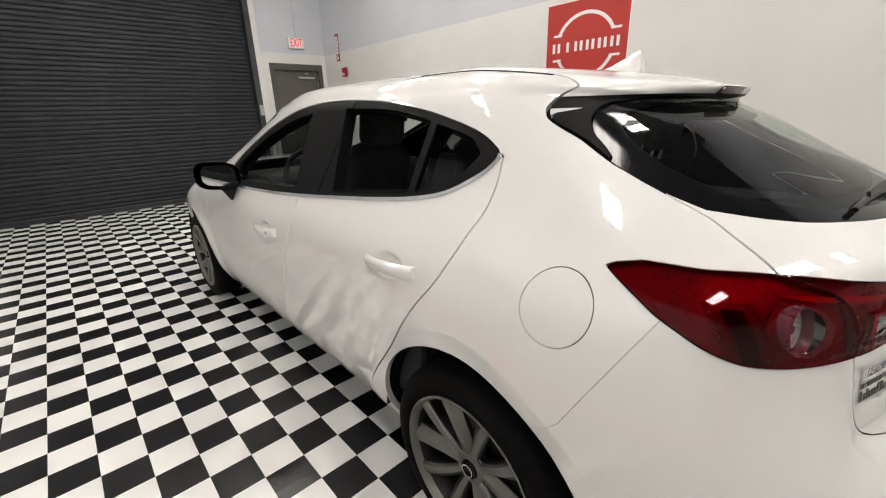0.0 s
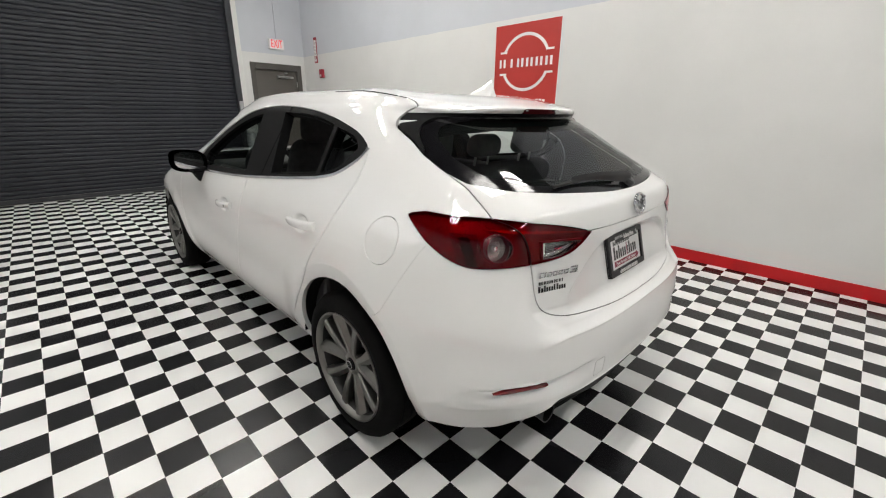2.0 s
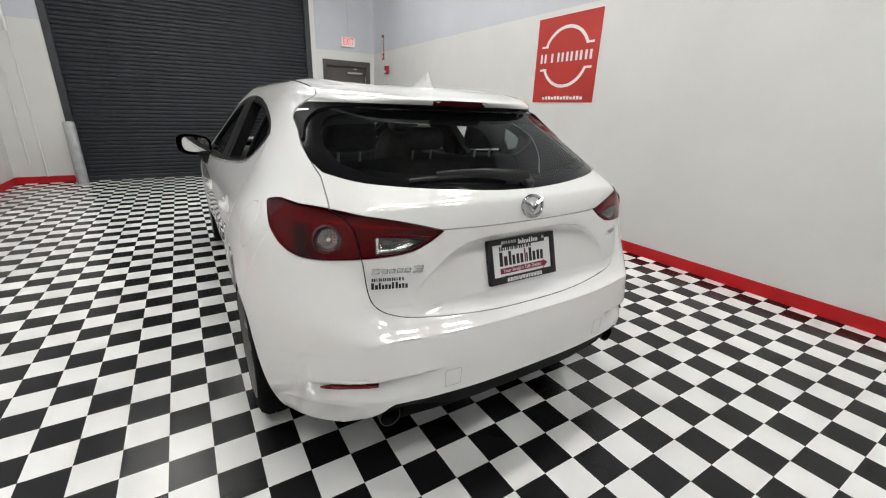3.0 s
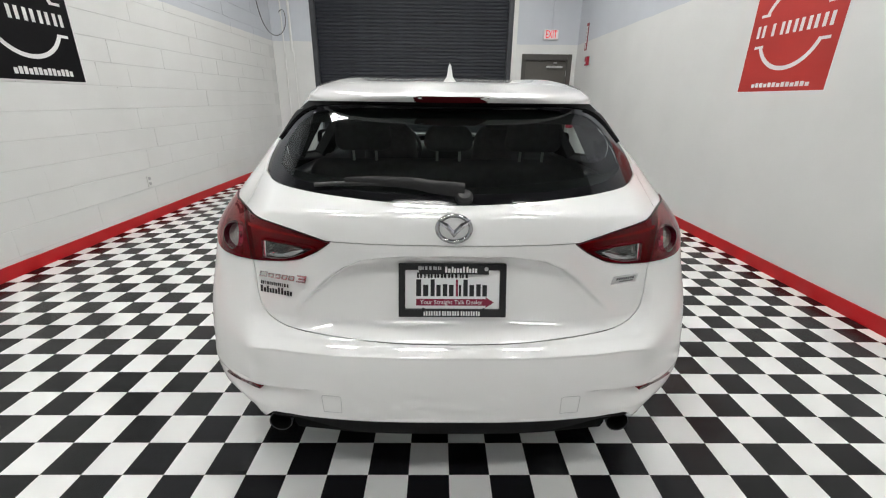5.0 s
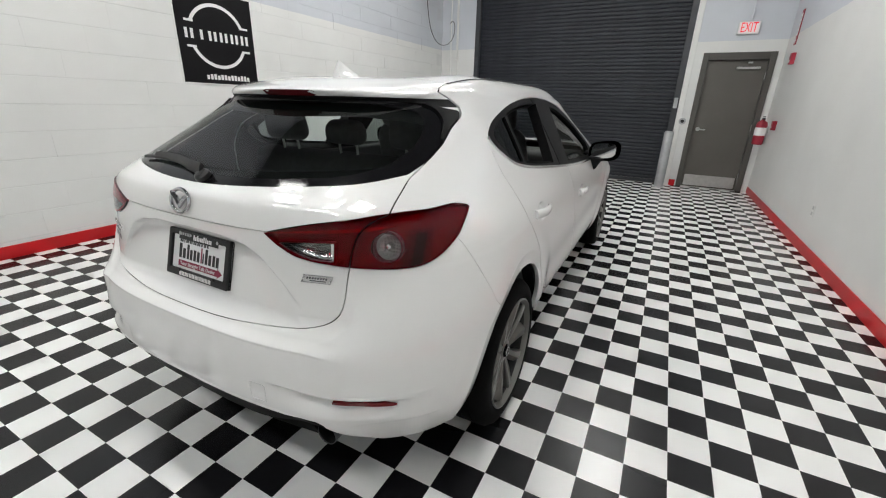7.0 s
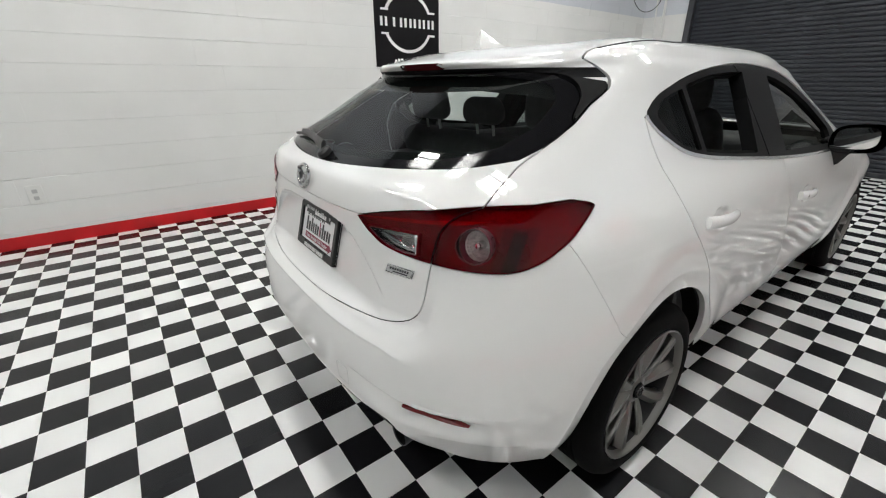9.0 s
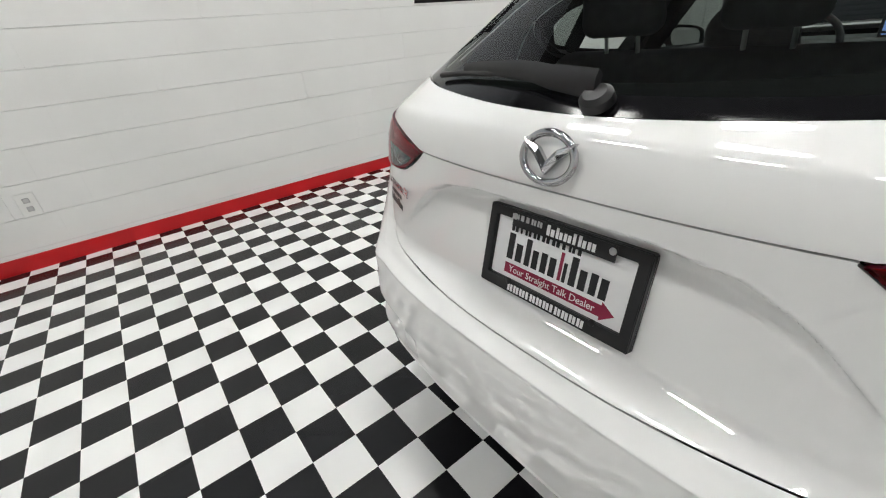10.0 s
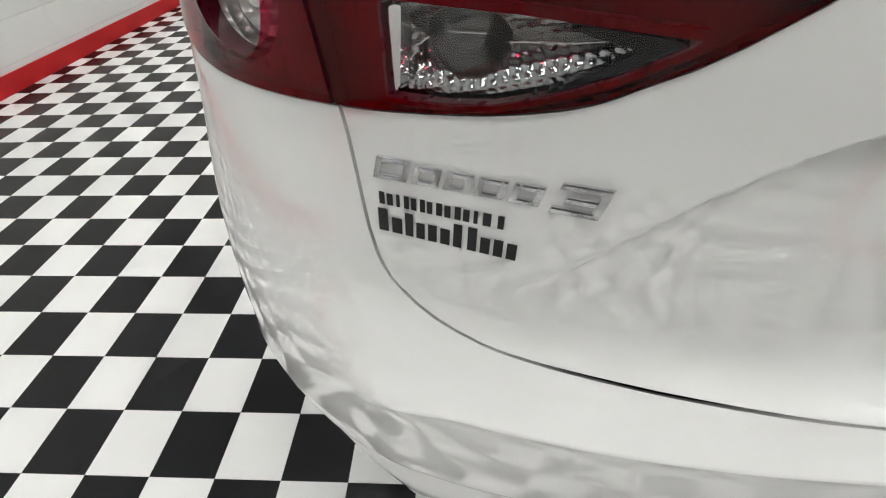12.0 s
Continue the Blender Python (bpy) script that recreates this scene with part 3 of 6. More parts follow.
lev = np.concatenate([np.linspace(0, 3, 30, endpoint=False), np.linspace(3, 12.4, 208, endpoint=False), np.linspace(12.4, NL - 1, 100)])
K = np.arange(NL)
ry, rz, sw_, sz_, cd, cn, fy, fz = (pchip(K, a, lev)[:, None] for a in (R_Y, R_Z, S_W, S_Z, C_D, C_N, F_Y, F_Z))


def ease(c, a, b, n):
    """Evens out a profile between two feature lines."""
    for _ in range(n):
        d = c.copy()
        i, j = np.searchsorted(lev, (a, b))
        for k in (6, 4, 3, 2, 1):
            d[i:j] = (c[i - k:j - k] + c[i:j] + c[i + k:j + k]) / 3
            c = d.copy()
    return c


sw_, sz_ = ease(sw_, 3, 10, 12), ease(sz_, 3, 10, 12)
ry, rz = ease(ry, 3.0, 6.4, 8), ease(rz, 3.0, 6.4, 8)

# around each line: rear quarter, side, front quarter
NR, NS, NF = 270, 190, 40
th = np.linspace(0, 1, NR)[None, :] ** 0.9 * math.pi / 2
sx = np.sin(th) ** (2 / cn)
sx = np.where(th < 1e-9, 0, sx)
# the bumper ledge dies away round the corners
soft_y = pchip(K, [v if k not in (2, 3, 4, 5, 6, 7, 8) else (-0.036, -0.070, -0.094, -0.098, -0.089, -0.060, -0.030)[k - 2] for k, v in enumerate(R_Y)], lev)[:, None]
soft_y = ease(soft_y, 2.5, 8.5, 10)
ry_ = ry + (soft_y - ry) * step(0.36, 0.62, th / (math.pi / 2))
rear_x, rear_y = sw_ * sx, ry_ + cd * (1 - np.clip(np.cos(th), 0, 1) ** (2 / cn))
reach = 0.78 + 0.22 * step(2.0, 5.0, lev)[:, None]
blend = step(0.12, reach, (th / (math.pi / 2)) ** 1.2)
rear_z = rz + (sz_ - rz) * blend
fd = np.minimum(1.1, np.maximum(0.05, (fy - ry - cd) * 0.45))
u = np.linspace(0, 1, NS + 2)[None, 1:-1]
side_y = (ry + cd) + (fy - fd - ry - cd) * u
side_x = sw_ + 0 * u
side_z = sz_ + 0 * u
tf = np.linspace(0, 1, NF)[None, :] * math.pi / 2
front_x = sw_ * np.cos(tf) ** (2 / 3.0)
front_x[:, -1] = 0
front_y = fy - fd * (1 - np.sin(tf) ** (2 / 3.0))
front_z = sz_ + (fz - sz_) * step(0.0, 1.0, tf / (math.pi / 2))
HX, HY, HZ = (np.concatenate(a, 1) for a in ((rear_x, side_x, front_x), (rear_y, side_y, front_y), (rear_z, side_z, front_z)))

# even curvature between the feature lines, and everywhere round the corners
row = lev[:, None] + 0 * HX
around = np.concatenate([np.broadcast_to(th / (math.pi / 2), rear_x.shape), np.ones((len(lev), HX.shape[1] - rear_x.shape[1]))], 1)
corner = step(0.34, 0.60, around)
calm = np.maximum(step(2.9, 3.4, row) * step(6.35, 6.0, row), step(8.0, 8.5, row) * step(10.7, 10.2, row))
calm = np.maximum(calm, corner * step(0.9, 1.6, row) * step(15.6, 14.6, row))
for c in (HX, HY, HZ):
    for k in (8, 6, 5, 4, 3, 2, 1) * 6:
        c[k:-k] += calm[k:-k] * ((c[:-2 * k] + c[2 * k:] + c[k:-k]) / 3 - c[k:-k])

# roof falls towards the rear, bonnet and nose narrow towards the front
HX = HX * (1 - 0.05 * step(3.4, 4.5, HY))
HZ = HZ - 0.020 * np.exp(-((HY - 1.1) / 0.38) ** 2) * step(0.55, 0.20, HX) * step(1.38, 1.42, HZ)
HX = HX * (1 - 0.018 * step(1.5, 0.2, HY) * step(0.9, 1.05, HZ))


def sd_poly(px, py, poly):
    """Signed distance to a polygon, positive inside."""
    px, py = np.asarray(px, float), np.asarray(py, float)
    d = np.full(px.shape, 1e9)
    s = np.ones(px.shape)
    n = len(poly)
    for i in range(n):
        ax, ay = poly[i]
        bx, by = poly[i - 1]
        ex, ey = bx - ax, by - ay
        wx, wy = px - ax, py - ay
        t = np.clip((wx * ex + wy * ey) / (ex * ex + ey * ey + 1e-12), 0, 1)
        d = np.minimum(d, (wx - ex * t) ** 2 + (wy - ey * t) ** 2)
        c1, c2, c3 = py >= ay, py < by, ex * wy > ey * wx
        flip = (c1 & c2 & c3) | (~c1 & ~c2 & ~c3)
        s = np.where(flip, -s, s)
    return -s * np.sqrt(d)


def mirror_poly(half):
    """Closes an outline given on x >= 0 from bottom to top."""
    return [(x, z) for x, z in half] + [(-x, z) for x, z in reversed(half)]


# surface shaping
# the bumper's shoulder runs round the corners as a soft edge below the tail lamps
turn = around * math.pi / 2
swell = 0.009 * np.where(HZ > 0.695, np.clip((0.87 - HZ) / 0.175, 0, 1), step(0.585, 0.705, HZ)) * step(0.34, 0.56, around) * step(0.75, 0.45, HY)
HX = HX + swell * np.sin(turn)
HY = HY - swell * np.cos(turn)
RECESS = mirror_poly([(0.0, 0.640), (0.72, 0.640), (0.72, 0.764), (0.588, 0.735), (0.489, 0.719), (0.458, 0.752), (0.398, 0.810), (0.359, 0.845), (0.315, 0.878), (0.26, 0.902), (0.17, 0.914), (0.0, 0.917)])
is_rear = step(0.34, 0.22, HY)
inside = sd_poly(HX, HZ, RECESS)
scoop_y = np.minimum(0.029 + 0.267 * (HZ - 0.8045), 0.046)
edge_x = np.interp(HZ, [0.719, 0.752, 0.81, 0.845, 0.878, 0.902, 0.914, 0.917], [0.489, 0.458, 0.398, 0.359, 0.315, 0.26, 0.17, 0.0])
deep = 0.48 + 0.52 * (1 - (1 - np.clip((edge_x - HX) / 0.17, 0, 1)) ** 2)
rec = np.clip((inside + 0.001) / 0.008, 0, 1) * step(0.672, 0.716, HZ) * deep * is_rear
HY = HY + rec * np.maximum(0, scoop_y - HY)
# the bumper ledge climbs round the lower corners of the tailgate
CORNER = [(0.0, 0.668), (0.30, 0.677), (0.465, 0.689), (0.515, 0.699), (0.548, 0.712), (0.570, 0.733), (0.580, 0.757), (0.586, 0.80), (0.594, 0.882), (0.60, 0.93), (0.60, 1.2), (0.0, 1.2)]
off = -sd_poly(HX, HZ, CORNER)
HY = HY - 0.013 * np.clip(off / 0.042, 0, 1) * step(0.22, 0.05, off) * step(0.50, 0.60, HX) * step(0.86, 0.74, HZ) * step(0.56, 0.64, HZ) * is_rear
# notch that runs along the bumper, deepest at the reflectors, with a ledge below it
dz = HZ - 0.490 - 0.10 * np.clip(0.739 - HX, 0, 0.4)
depth = 0.039 * step(0.37, 0.575, HX) * step(0.80, 0.62, HX)
cut = step(0.004, -0.007, dz) * step(-0.075, -0.012, dz) * step(0.84, 0.78, HX) * step(0.5, 0.25, HY)
HY = HY + depth * cut
# wheel arch flares
for wy in (WY_R, WY_F):
    rr = np.hypot(HY - wy, HZ - WZ)
    HX = HX + (0.011 * step(0.60, 0.452, rr) - 0.15 * np.clip(0.452 - rr, 0, 0.08)) * step(0.5, 0.7, HX)
# the bumper corners are one taut surface outside the notch and the wheel arch
rr = np.hypot(HY - WY_R, HZ - WZ)
taut = step(0.61, 0.68, HX) * step(0.86, 0.80, HZ) * step(1.0, 0.8, HY) * step(0.445, 0.475, rr)
taut = taut * np.maximum(np.maximum(step(0.505, 0.53, HZ), step(0.405, 0.385, HZ)), step(0.81, 0.85, HX)) * step(1.0, 2.0, row)
for c in (HX, HY, HZ):
    for k in (5, 4, 3, 2, 1) * 6:
        c[k:-k] += taut[k:-k] * ((c[:-2 * k] + c[2 * k:] + c[k:-k]) / 3 - c[k:-k])
        c[:, k:-k] += taut[:, k:-k] * ((c[:, :-2 * k] + c[:, 2 * k:] + c[:, k:-k]) / 3 - c[:, k:-k])
# soft hollow along the lower doors and the shoulder line above the handles
doorz = step(1.05, 1.35, HY) * step(3.1, 2.7, HY) * step(0.5, 0.7, HX)
HX = HX - doorz * 0.009 * np.exp(-((HZ - 0.50 - 0.05 * (HY - 1.2)) / 0.10) ** 2)
# scoops behind the door handles
HANDLES = ((1.03, 0.874), (1.99, 0.806))
for hy, hz in HANDLES:
    HX = HX - 0.016 * step(1.0, 0.45, np.hypot((HY - hy - 0.02) / 0.075, (HZ - hz + 0.005) / 0.042)) * step(0.5, 0.7, HX)

nv, nu = HX.shape
# whole skin: left half mirrored on to the right half, sharing the centre columns
HX[:, 0] = 0.0
X = np.concatenate([HX, -HX[:, 1:-1][:, ::-1]], 1)
Y = np.concatenate([HY, HY[:, 1:-1][:, ::-1]], 1)
Z = np.concatenate([HZ, HZ[:, 1:-1][:, ::-1]], 1)
NU = X.shape[1]
V = np.stack([X, Y, Z], -1).reshape(-1, 3)
a = np.arange(nv - 1)[:, None] * NU + np.arange(NU)[None, :]
b = np.arange(nv - 1)[:, None] * NU + (np.arange(NU)[None, :] + 1) % NU
quads = np.stack([a, b, b + NU, a + NU], -1).reshape(-1, 4)
F = np.concatenate([quads[:, [0, 1, 2]], quads[:, [0, 2, 3]]])


def normals_of(V, F):
    fn = np.cross(V[F[:, 1]] - V[F[:, 0]], V[F[:, 2]] - V[F[:, 0]])
    N = np.zeros_like(V)
    for k in range(3):
        np.add.at(N, F[:, k], fn)
    return N / np.maximum(np.linalg.norm(N, axis=1, keepdims=True), 1e-12)


N = normals_of(V, F)
if (N * (V - np.array([0, 2.0, 0.7]))).sum(1).mean() < 0:
    F = F[:, ::-1]
    N = -N

def keep(skin, f):
    """The part of a triangle skin where f is positive, cut along f = 0."""
    V, N, F = skin
    inside = f > 0
    cnt = inside[F].sum(1)
    whole = F[cnt == 3]
    newV, newN, tris = [V], [N], [whole]
    base = len(V)
    part_f = F[(cnt == 1) | (cnt == 2)]
    if len(part_f):
        c = inside[part_f].sum(1)
        odd = np.where(c == 1, np.argmax(inside[part_f], 1), np.argmin(inside[part_f], 1))
        r = np.arange(len(part_f))
        p, q, s = part_f[r, odd], part_f[r, (odd + 1) % 3], part_f[r, (odd + 2) % 3]
        e = np.concatenate([np.stack([p, q], 1), np.stack([p, s], 1)])
        lo, hi = e.min(1), e.max(1)
        key, inv = np.unique(lo.astype(np.int64) * len(V) + hi, return_inverse=True)
        ea, eb = key // len(V), key % len(V)
        t = (f[ea] / (f[ea] - f[eb] + 1e-15))[:, None]
        newV.append(V[ea] + t * (V[eb] - V[ea]))
        nn = N[ea] + t * (N[eb] - N[ea])
        newN.append(nn / np.linalg.norm(nn, axis=1, keepdims=True))
        pq, ps = base + inv[: len(p)], base + inv[len(p):]
        one = c == 1
        tris.append(np.stack([p, pq, ps], 1)[one])
        tris.append(np.stack([pq, q, s], 1)[~one])
        tris.append(np.stack([pq, s, ps], 1)[~one])
    V, N, F = np.concatenate(newV), np.concatenate(newN), np.concatenate(tris)
    used = np.unique(F)
    m = np.full(len(V), -1)
    m[used] = np.arange(len(used))
    return V[used], N[used], m[F]


def split(skin, field, gap):
    """Takes a panel out of a skin: the panel, and the rest with a gap between."""
    f = field(skin[0])
    return keep(skin, f - gap), keep(skin, -f - gap)


def border(F):
    e = np.concatenate([F[:, [0, 1]], F[:, [1, 2]], F[:, [2, 0]]])
    s = np.sort(e, 1)
    key = s[:, 0].astype(np.int64) * (F.max() + 1) + s[:, 1]
    _, first, count = np.unique(key, return_index=True, return_counts=True)
    return e[first[count == 1]]


def skin_part(name, skin, material, parent=CAR, depth=0.012, lift=0.0, label="", rim=False):
    """A panel with a turned-in edge; its normals are those of the whole body."""
    V, N, F = skin
    if lift:
        V = V + N * lift
    nV, nN, nF = [V], [N], [] if rim else [F]
    if depth:
        e = border(F)
        p, q = e[:, 0], e[:, 1]
        side = np.cross(V[q] - V[p], N[p])
        side /= np.maximum(np.linalg.norm(side, axis=1, keepdims=True), 1e-9)
        b0 = len(V)
        nV += [V[p], V[q], V[q] - N[q] * depth, V[p] - N[p] * depth]
        k = len(p)
        nN += [side] * 4
        i = np.arange(k)
        nF += [np.stack([b0 + i, b0 + 3 * k + i, b0 + 2 * k + i], 1), np.stack([b0 + i, b0 + 2 * k + i, b0 + k + i], 1)]
    V, N, F = np.concatenate(nV), np.concatenate(nN), np.concatenate(nF)
    me = bpy.data.meshes.new(name)
    me.vertices.add(len(V))
    me.vertices.foreach_set("co", V.ravel())
    me.loops.add(F.size)
    me.loops.foreach_set("vertex_index", F.ravel().astype(np.int32))
    me.polygons.add(len(F))
    me.polygons.foreach_set("loop_start", np.arange(0, F.size, 3, dtype=np.int32))
    me.update(calc_edges=True)
    me.validate()
    me.polygons.foreach_set("use_smooth", [True] * len(me.polygons))
    me.normals_split_custom_set_from_vertices([tuple(n) for n in N])
    me.materials.append(material)
    ob = new(name, me)
    if label:
        ob["label"] = label
    if parent is CAR:
        under(ob, CAR)
    else:
        ob.parent = parent
        ob.matrix_parent_inverse = parent.matrix_parent_inverse if parent.parent else Matrix()
        if parent.parent is CAR:
            ob.matrix_parent_inverse = Matrix()
    return ob


def rounded(poly, n=3, corner=32):
    """Curves an outline through its points, keeping its sharp corners."""
    P = np.array(poly, float)
    P = P[np.linalg.norm(np.roll(P, -1, 0) - P, axis=1) > 1e-6]
    k = len(P)
    e = np.roll(P, -1, 0) - P
    ln = np.linalg.norm(e, axis=1, keepdims=True)
    din, dout = np.roll(e / ln, 1, 0), e / ln
    sharp = (din * dout).sum(1) < math.cos(radians(corner))
    lin_ = np.roll(ln, 1, 0)
    tan = (din * ln + dout * lin_) / (ln + lin_)
    out = []
    for i in range(k):
        j = (i + 1) % k
        t0 = dout[i] if sharp[i] else tan[i]
        t1 = dout[i] if sharp[j] else tan[j]
        for q in range(n):
            t = q / n
            h = (1 + 2 * t) * (1 - t) ** 2, t * (1 - t) ** 2, t * t * (3 - 2 * t), t * t * (t - 1)
            out.append(tuple(h[0] * P[i] + h[1] * t0 * ln[i] + h[2] * P[j] + h[3] * t1 * ln[i]))
    return out


# outlines in the side view (y, z)
WINDOW = [(2.68, 0.955), (2.43, 0.957), (1.709, 0.991), (1.436, 1.015), (1.16, 1.042), (1.002, 1.063), (0.903, 1.087), (0.836, 1.121), (0.780, 1.162), (0.768, 1.182), (0.775, 1.198), (0.833, 1.229), (0.977, 1.271),
          (1.135, 1.304), (1.346, 1.332), (1.602, 1.347), (1.824, 1.345), (2.02, 1.322), (2.22, 1.268), (2.42, 1.185), (2.60, 1.075)]
GLASS_R = [(1.475, 1.030), (1.20, 1.052), (1.062, 1.070), (1.072, 1.272), (1.15, 1.286), (1.32, 1.308), (1.595, 1.318)]
GLASS_Q = [(1.036, 1.076), (0.985, 1.084), (0.925, 1.102), (0.862, 1.150), (0.832, 1.188), (0.870, 1.220), (0.95, 1.244), (1.042, 1.262)]
GLASS_F = [(2.50, 0.985), (1.785, 1.010), (1.872, 1.306), (1.98, 1.292), (2.16, 1.244), (2.36, 1.162), (2.52, 1.060)]
DOOR_R = [(1.252, 0.300), (1.275, 0.288), (1.985, 0.268), (1.92, 0.50), (1.80, 0.70), (1.745, 0.85), (1.71, 0.985), (1.74, 1.15), (1.0, 1.20), (0.80, 1.198), (0.757, 1.186), (0.745, 1.12), (0.752, 1.06),
          (0.775, 1.013), (0.800, 0.952), (0.834, 0.886), (0.916, 0.782), (1.026, 0.62), (1.178, 0.423), (1.235, 0.325)]
DOOR_F = [(1.985, 0.268), (2.95, 0.250), (3.00, 0.60), (2.92, 0.93), (2.66, 0.965), (2.62, 1.02), (2.2, 1.12), (1.74, 1.15), (1.71, 0.985), (1.745, 0.85), (1.80, 0.70), (1.92, 0.50)]


WINDOW, GLASS_R, GLASS_Q, GLASS_F, DOOR_R, DOOR_F = (rounded(p) for p in (WINDOW, GLASS_R, GLASS_Q, GLASS_F, DOOR_R, DOOR_F))


def side_field(poly, s):
    return lambda v: np.minimum(sd_poly(v[:, 1], v[:, 2], poly), np.where(s * v[:, 0] > 0.4, 1.0, -1.0))


def rear_field(poly, ymax=0.9):
    return lambda v: np.minimum(sd_poly(v[:, 0], v[:, 2], poly), ymax - v[:, 1])


GATE = mirror_poly([(0.0, 0.668), (0.16, 0.670), (0.30, 0.677), (0.40, 0.683), (0.465, 0.689), (0.515, 0.699), (0.548, 0.712), (0.570, 0.733), (0.580, 0.757), (0.586, 0.80), (0.590, 0.855), (0.594, 0.882), (0.600, 0.93), (0.608, 0.966), (0.622, 0.990),
                    (0.646, 1.006), (0.640, 1.035), (0.636, 1.064), (0.632, 1.088), (0.6375, 1.115), (0.6415, 1.176), (0.6295, 1.222), (0.6235, 1.265), (0.600, 1.297), (0.540, 1.343), (0.53, 1.36), (0.52, 1.6)])
REARGLASS = mirror_poly([(0.0, 1.053), (0.11, 1.055), (0.31, 1.066), (0.454, 1.075), (0.568, 1.086), (0.622, 1.100), (0.636, 1.125), (0.640, 1.176), (0.628, 1.222), (0.622, 1.265), (0.610, 1.280), (0.55, 1.293), (0.50, 1.302), (0.0, 1.302)])
LAMP = [(0.356, 0.951), (0.41, 0.918), (0.432, 0.909), (0.458, 0.898), (0.508, 0.888), (0.58, 0.881), (0.64, 0.877), (0.705, 0.874), (0.79, 0.871), (0.865, 0.870), (0.96, 0.876), (1.04, 0.898), (1.09, 0.920),
        (1.13, 0.939), (1.165, 0.963), (1.20, 0.988), (1.216, 1.002), (1.19, 1.010), (1.00, 1.011), (0.84, 1.009), (0.70, 1.003), (0.62, 0.997), (0.53, 0.986), (0.44, 0.970)]
GATE, REARGLASS, LAMP = rounded(GATE, 2), rounded(REARGLASS), rounded(LAMP)


def lamp_field(s):
    def f(v):
        return np.minimum(0.8 * sd_poly(v[:, 0] * s + v[:, 1], v[:, 2], LAMP), np.minimum(0.52 - v[:, 1], v[:, 0] * s))
    return f


skin = (V, N, F)
# underside opening and wheel arches
for wy, rad in ((WY_R, 0.388), (WY_F, 0.388)):
    skin = keep(skin, np.where(np.abs(skin[0][:, 0]) > 0.3, np.maximum(np.hypot(skin[0][:, 1] - wy, skin[0][:, 2] - WZ) - rad, -1), 1.0))
inner = skin

# liner behind all panels but not behind the windows
lin = inner
for s in (1, -1):
    for g in (WINDOW,):
        f = side_field(g, s)(lin[0])
        lin = keep(lin, -f + 0.030)
lin = keep(lin, -rear_field(REARGLASS)(lin[0]) + 0.045)
lin = keep(lin, np.maximum(np.maximum(2.35 - lin[0][:, 1], 0.97 - lin[0][:, 2]), np.abs(lin[0][:, 0]) - 0.60))
for s in (1, -1):
    lin = keep(lin, -lamp_field(s)(lin[0]) + 0.004)
lin = keep(lin, np.where((lin[0][:, 1] < 0.62) & (np.abs(lin[0][:, 0]) > 0.5), lin[0][:, 2] - 0.36, 1.0))
upper = keep(lin, lin[0][:, 2] - 1.05)
pillars = keep(upper, 1.385 - upper[0][:, 2])
upper = keep(upper, upper[0][:, 2] - 1.385)
lin = keep(lin, 1.05 - lin[0][:, 2])
skin_part("inner_lining", lin, M_LINER, lift=-0.014, depth=0.0)
skin_part("pillar_lining", pillars, M_LINER, lift=-0.016, depth=0.0)
skin_part("headlining", upper, M_HEADLINER, lift=-0.020, depth=0.0, label="pale grey headlining")

# tail lamps first, split by the tailgate line
lamps = {}
for s in (1, -1):
    lamps[s], skin = split(skin, lamp_field(s), 0.0012)
# rear window and its black surround
rg, skin = split(skin, rear_field(REARGLASS), 0.0012)
# side windows
sides = {}
for s in (1, -1):
    sides[s], skin = split(skin, side_field(WINDOW, s), 0.0010)
# tailgate, doors, bumper, fuel flap, bonnet, roof
gate, skin = split(skin, lambda v: np.minimum(rear_field(GATE)(v) * (1 + 0.5 * step(0.72, 0.685, v[:, 2])), 0.725 - v[:, 1] + 0.10 * v[:, 0] ** 2), 0.0016)
BUMPER = [(-0.5, 0.0), (0.60, 0.0), (0.60, 0.645), (0.507, 0.648), (0.475, 0.664), (0.451, 0.686), (0.411, 0.763), (0.365, 0.849), (0.309, 0.955), (-0.5, 0.955)]
bumper, skin = split(skin, lambda v: np.minimum(sd_poly(v[:, 1], v[:, 2], BUMPER), 0.6 - v[:, 1]), 0.0005)


def bumper_edge(v):
    """Height of the painted bumper's lower edge: level in the middle, dropping outside the pipes."""
    ax = np.abs(v[:, 0])
    return 0.418 + 0.006 * (ax / 0.5) ** 2 * step(0.56, 0.40, ax) - 0.133 * step(0.535, 0.67, ax)


diffuser, bumper = split(bumper, lambda v: bumper_edge(v) - v[:, 2], 0.0008)
ax = np.abs(diffuser[0][:, 0])
diffuser = keep(diffuser, np.minimum(0.575 - ax, diffuser[0][:, 2] - 0.335 - 0.062 * step(0.25, 0.56, ax)))
doors = {}
for s in (1, -1):
    doors[s, "r"], skin = split(skin, side_field(DOOR_R, s), 0.0021)
    doors[s, "f"], skin = split(skin, side_field(DOOR_F, s), 0.0021)
flap, skin = split(skin, lambda v: np.where(v[:, 0] < 0, 0.0765 - np.hypot(v[:, 1] - 0.503, v[:, 2] - 0.910), -1.0), 0.0010)
wind, skin = split(skin, lambda v: np.minimum(np.minimum(v[:, 1] - 2.32, v[:, 2] - 1.0), 0.63 - np.abs(v[:, 0])), 0.001)
bonnet, skin = split(skin, lambda v: np.minimum(np.minimum(v[:, 1] - 3.0, v[:, 2] - 0.84), 0.70 - np.abs(v[:, 0])), 0.002)
roof, skin = split(skin, lambda v: np.minimum(np.minimum(v[:, 2] - 1.30, 0.530 - np.abs(v[:, 0])), v[:, 1] - 0.70), 0.0022)
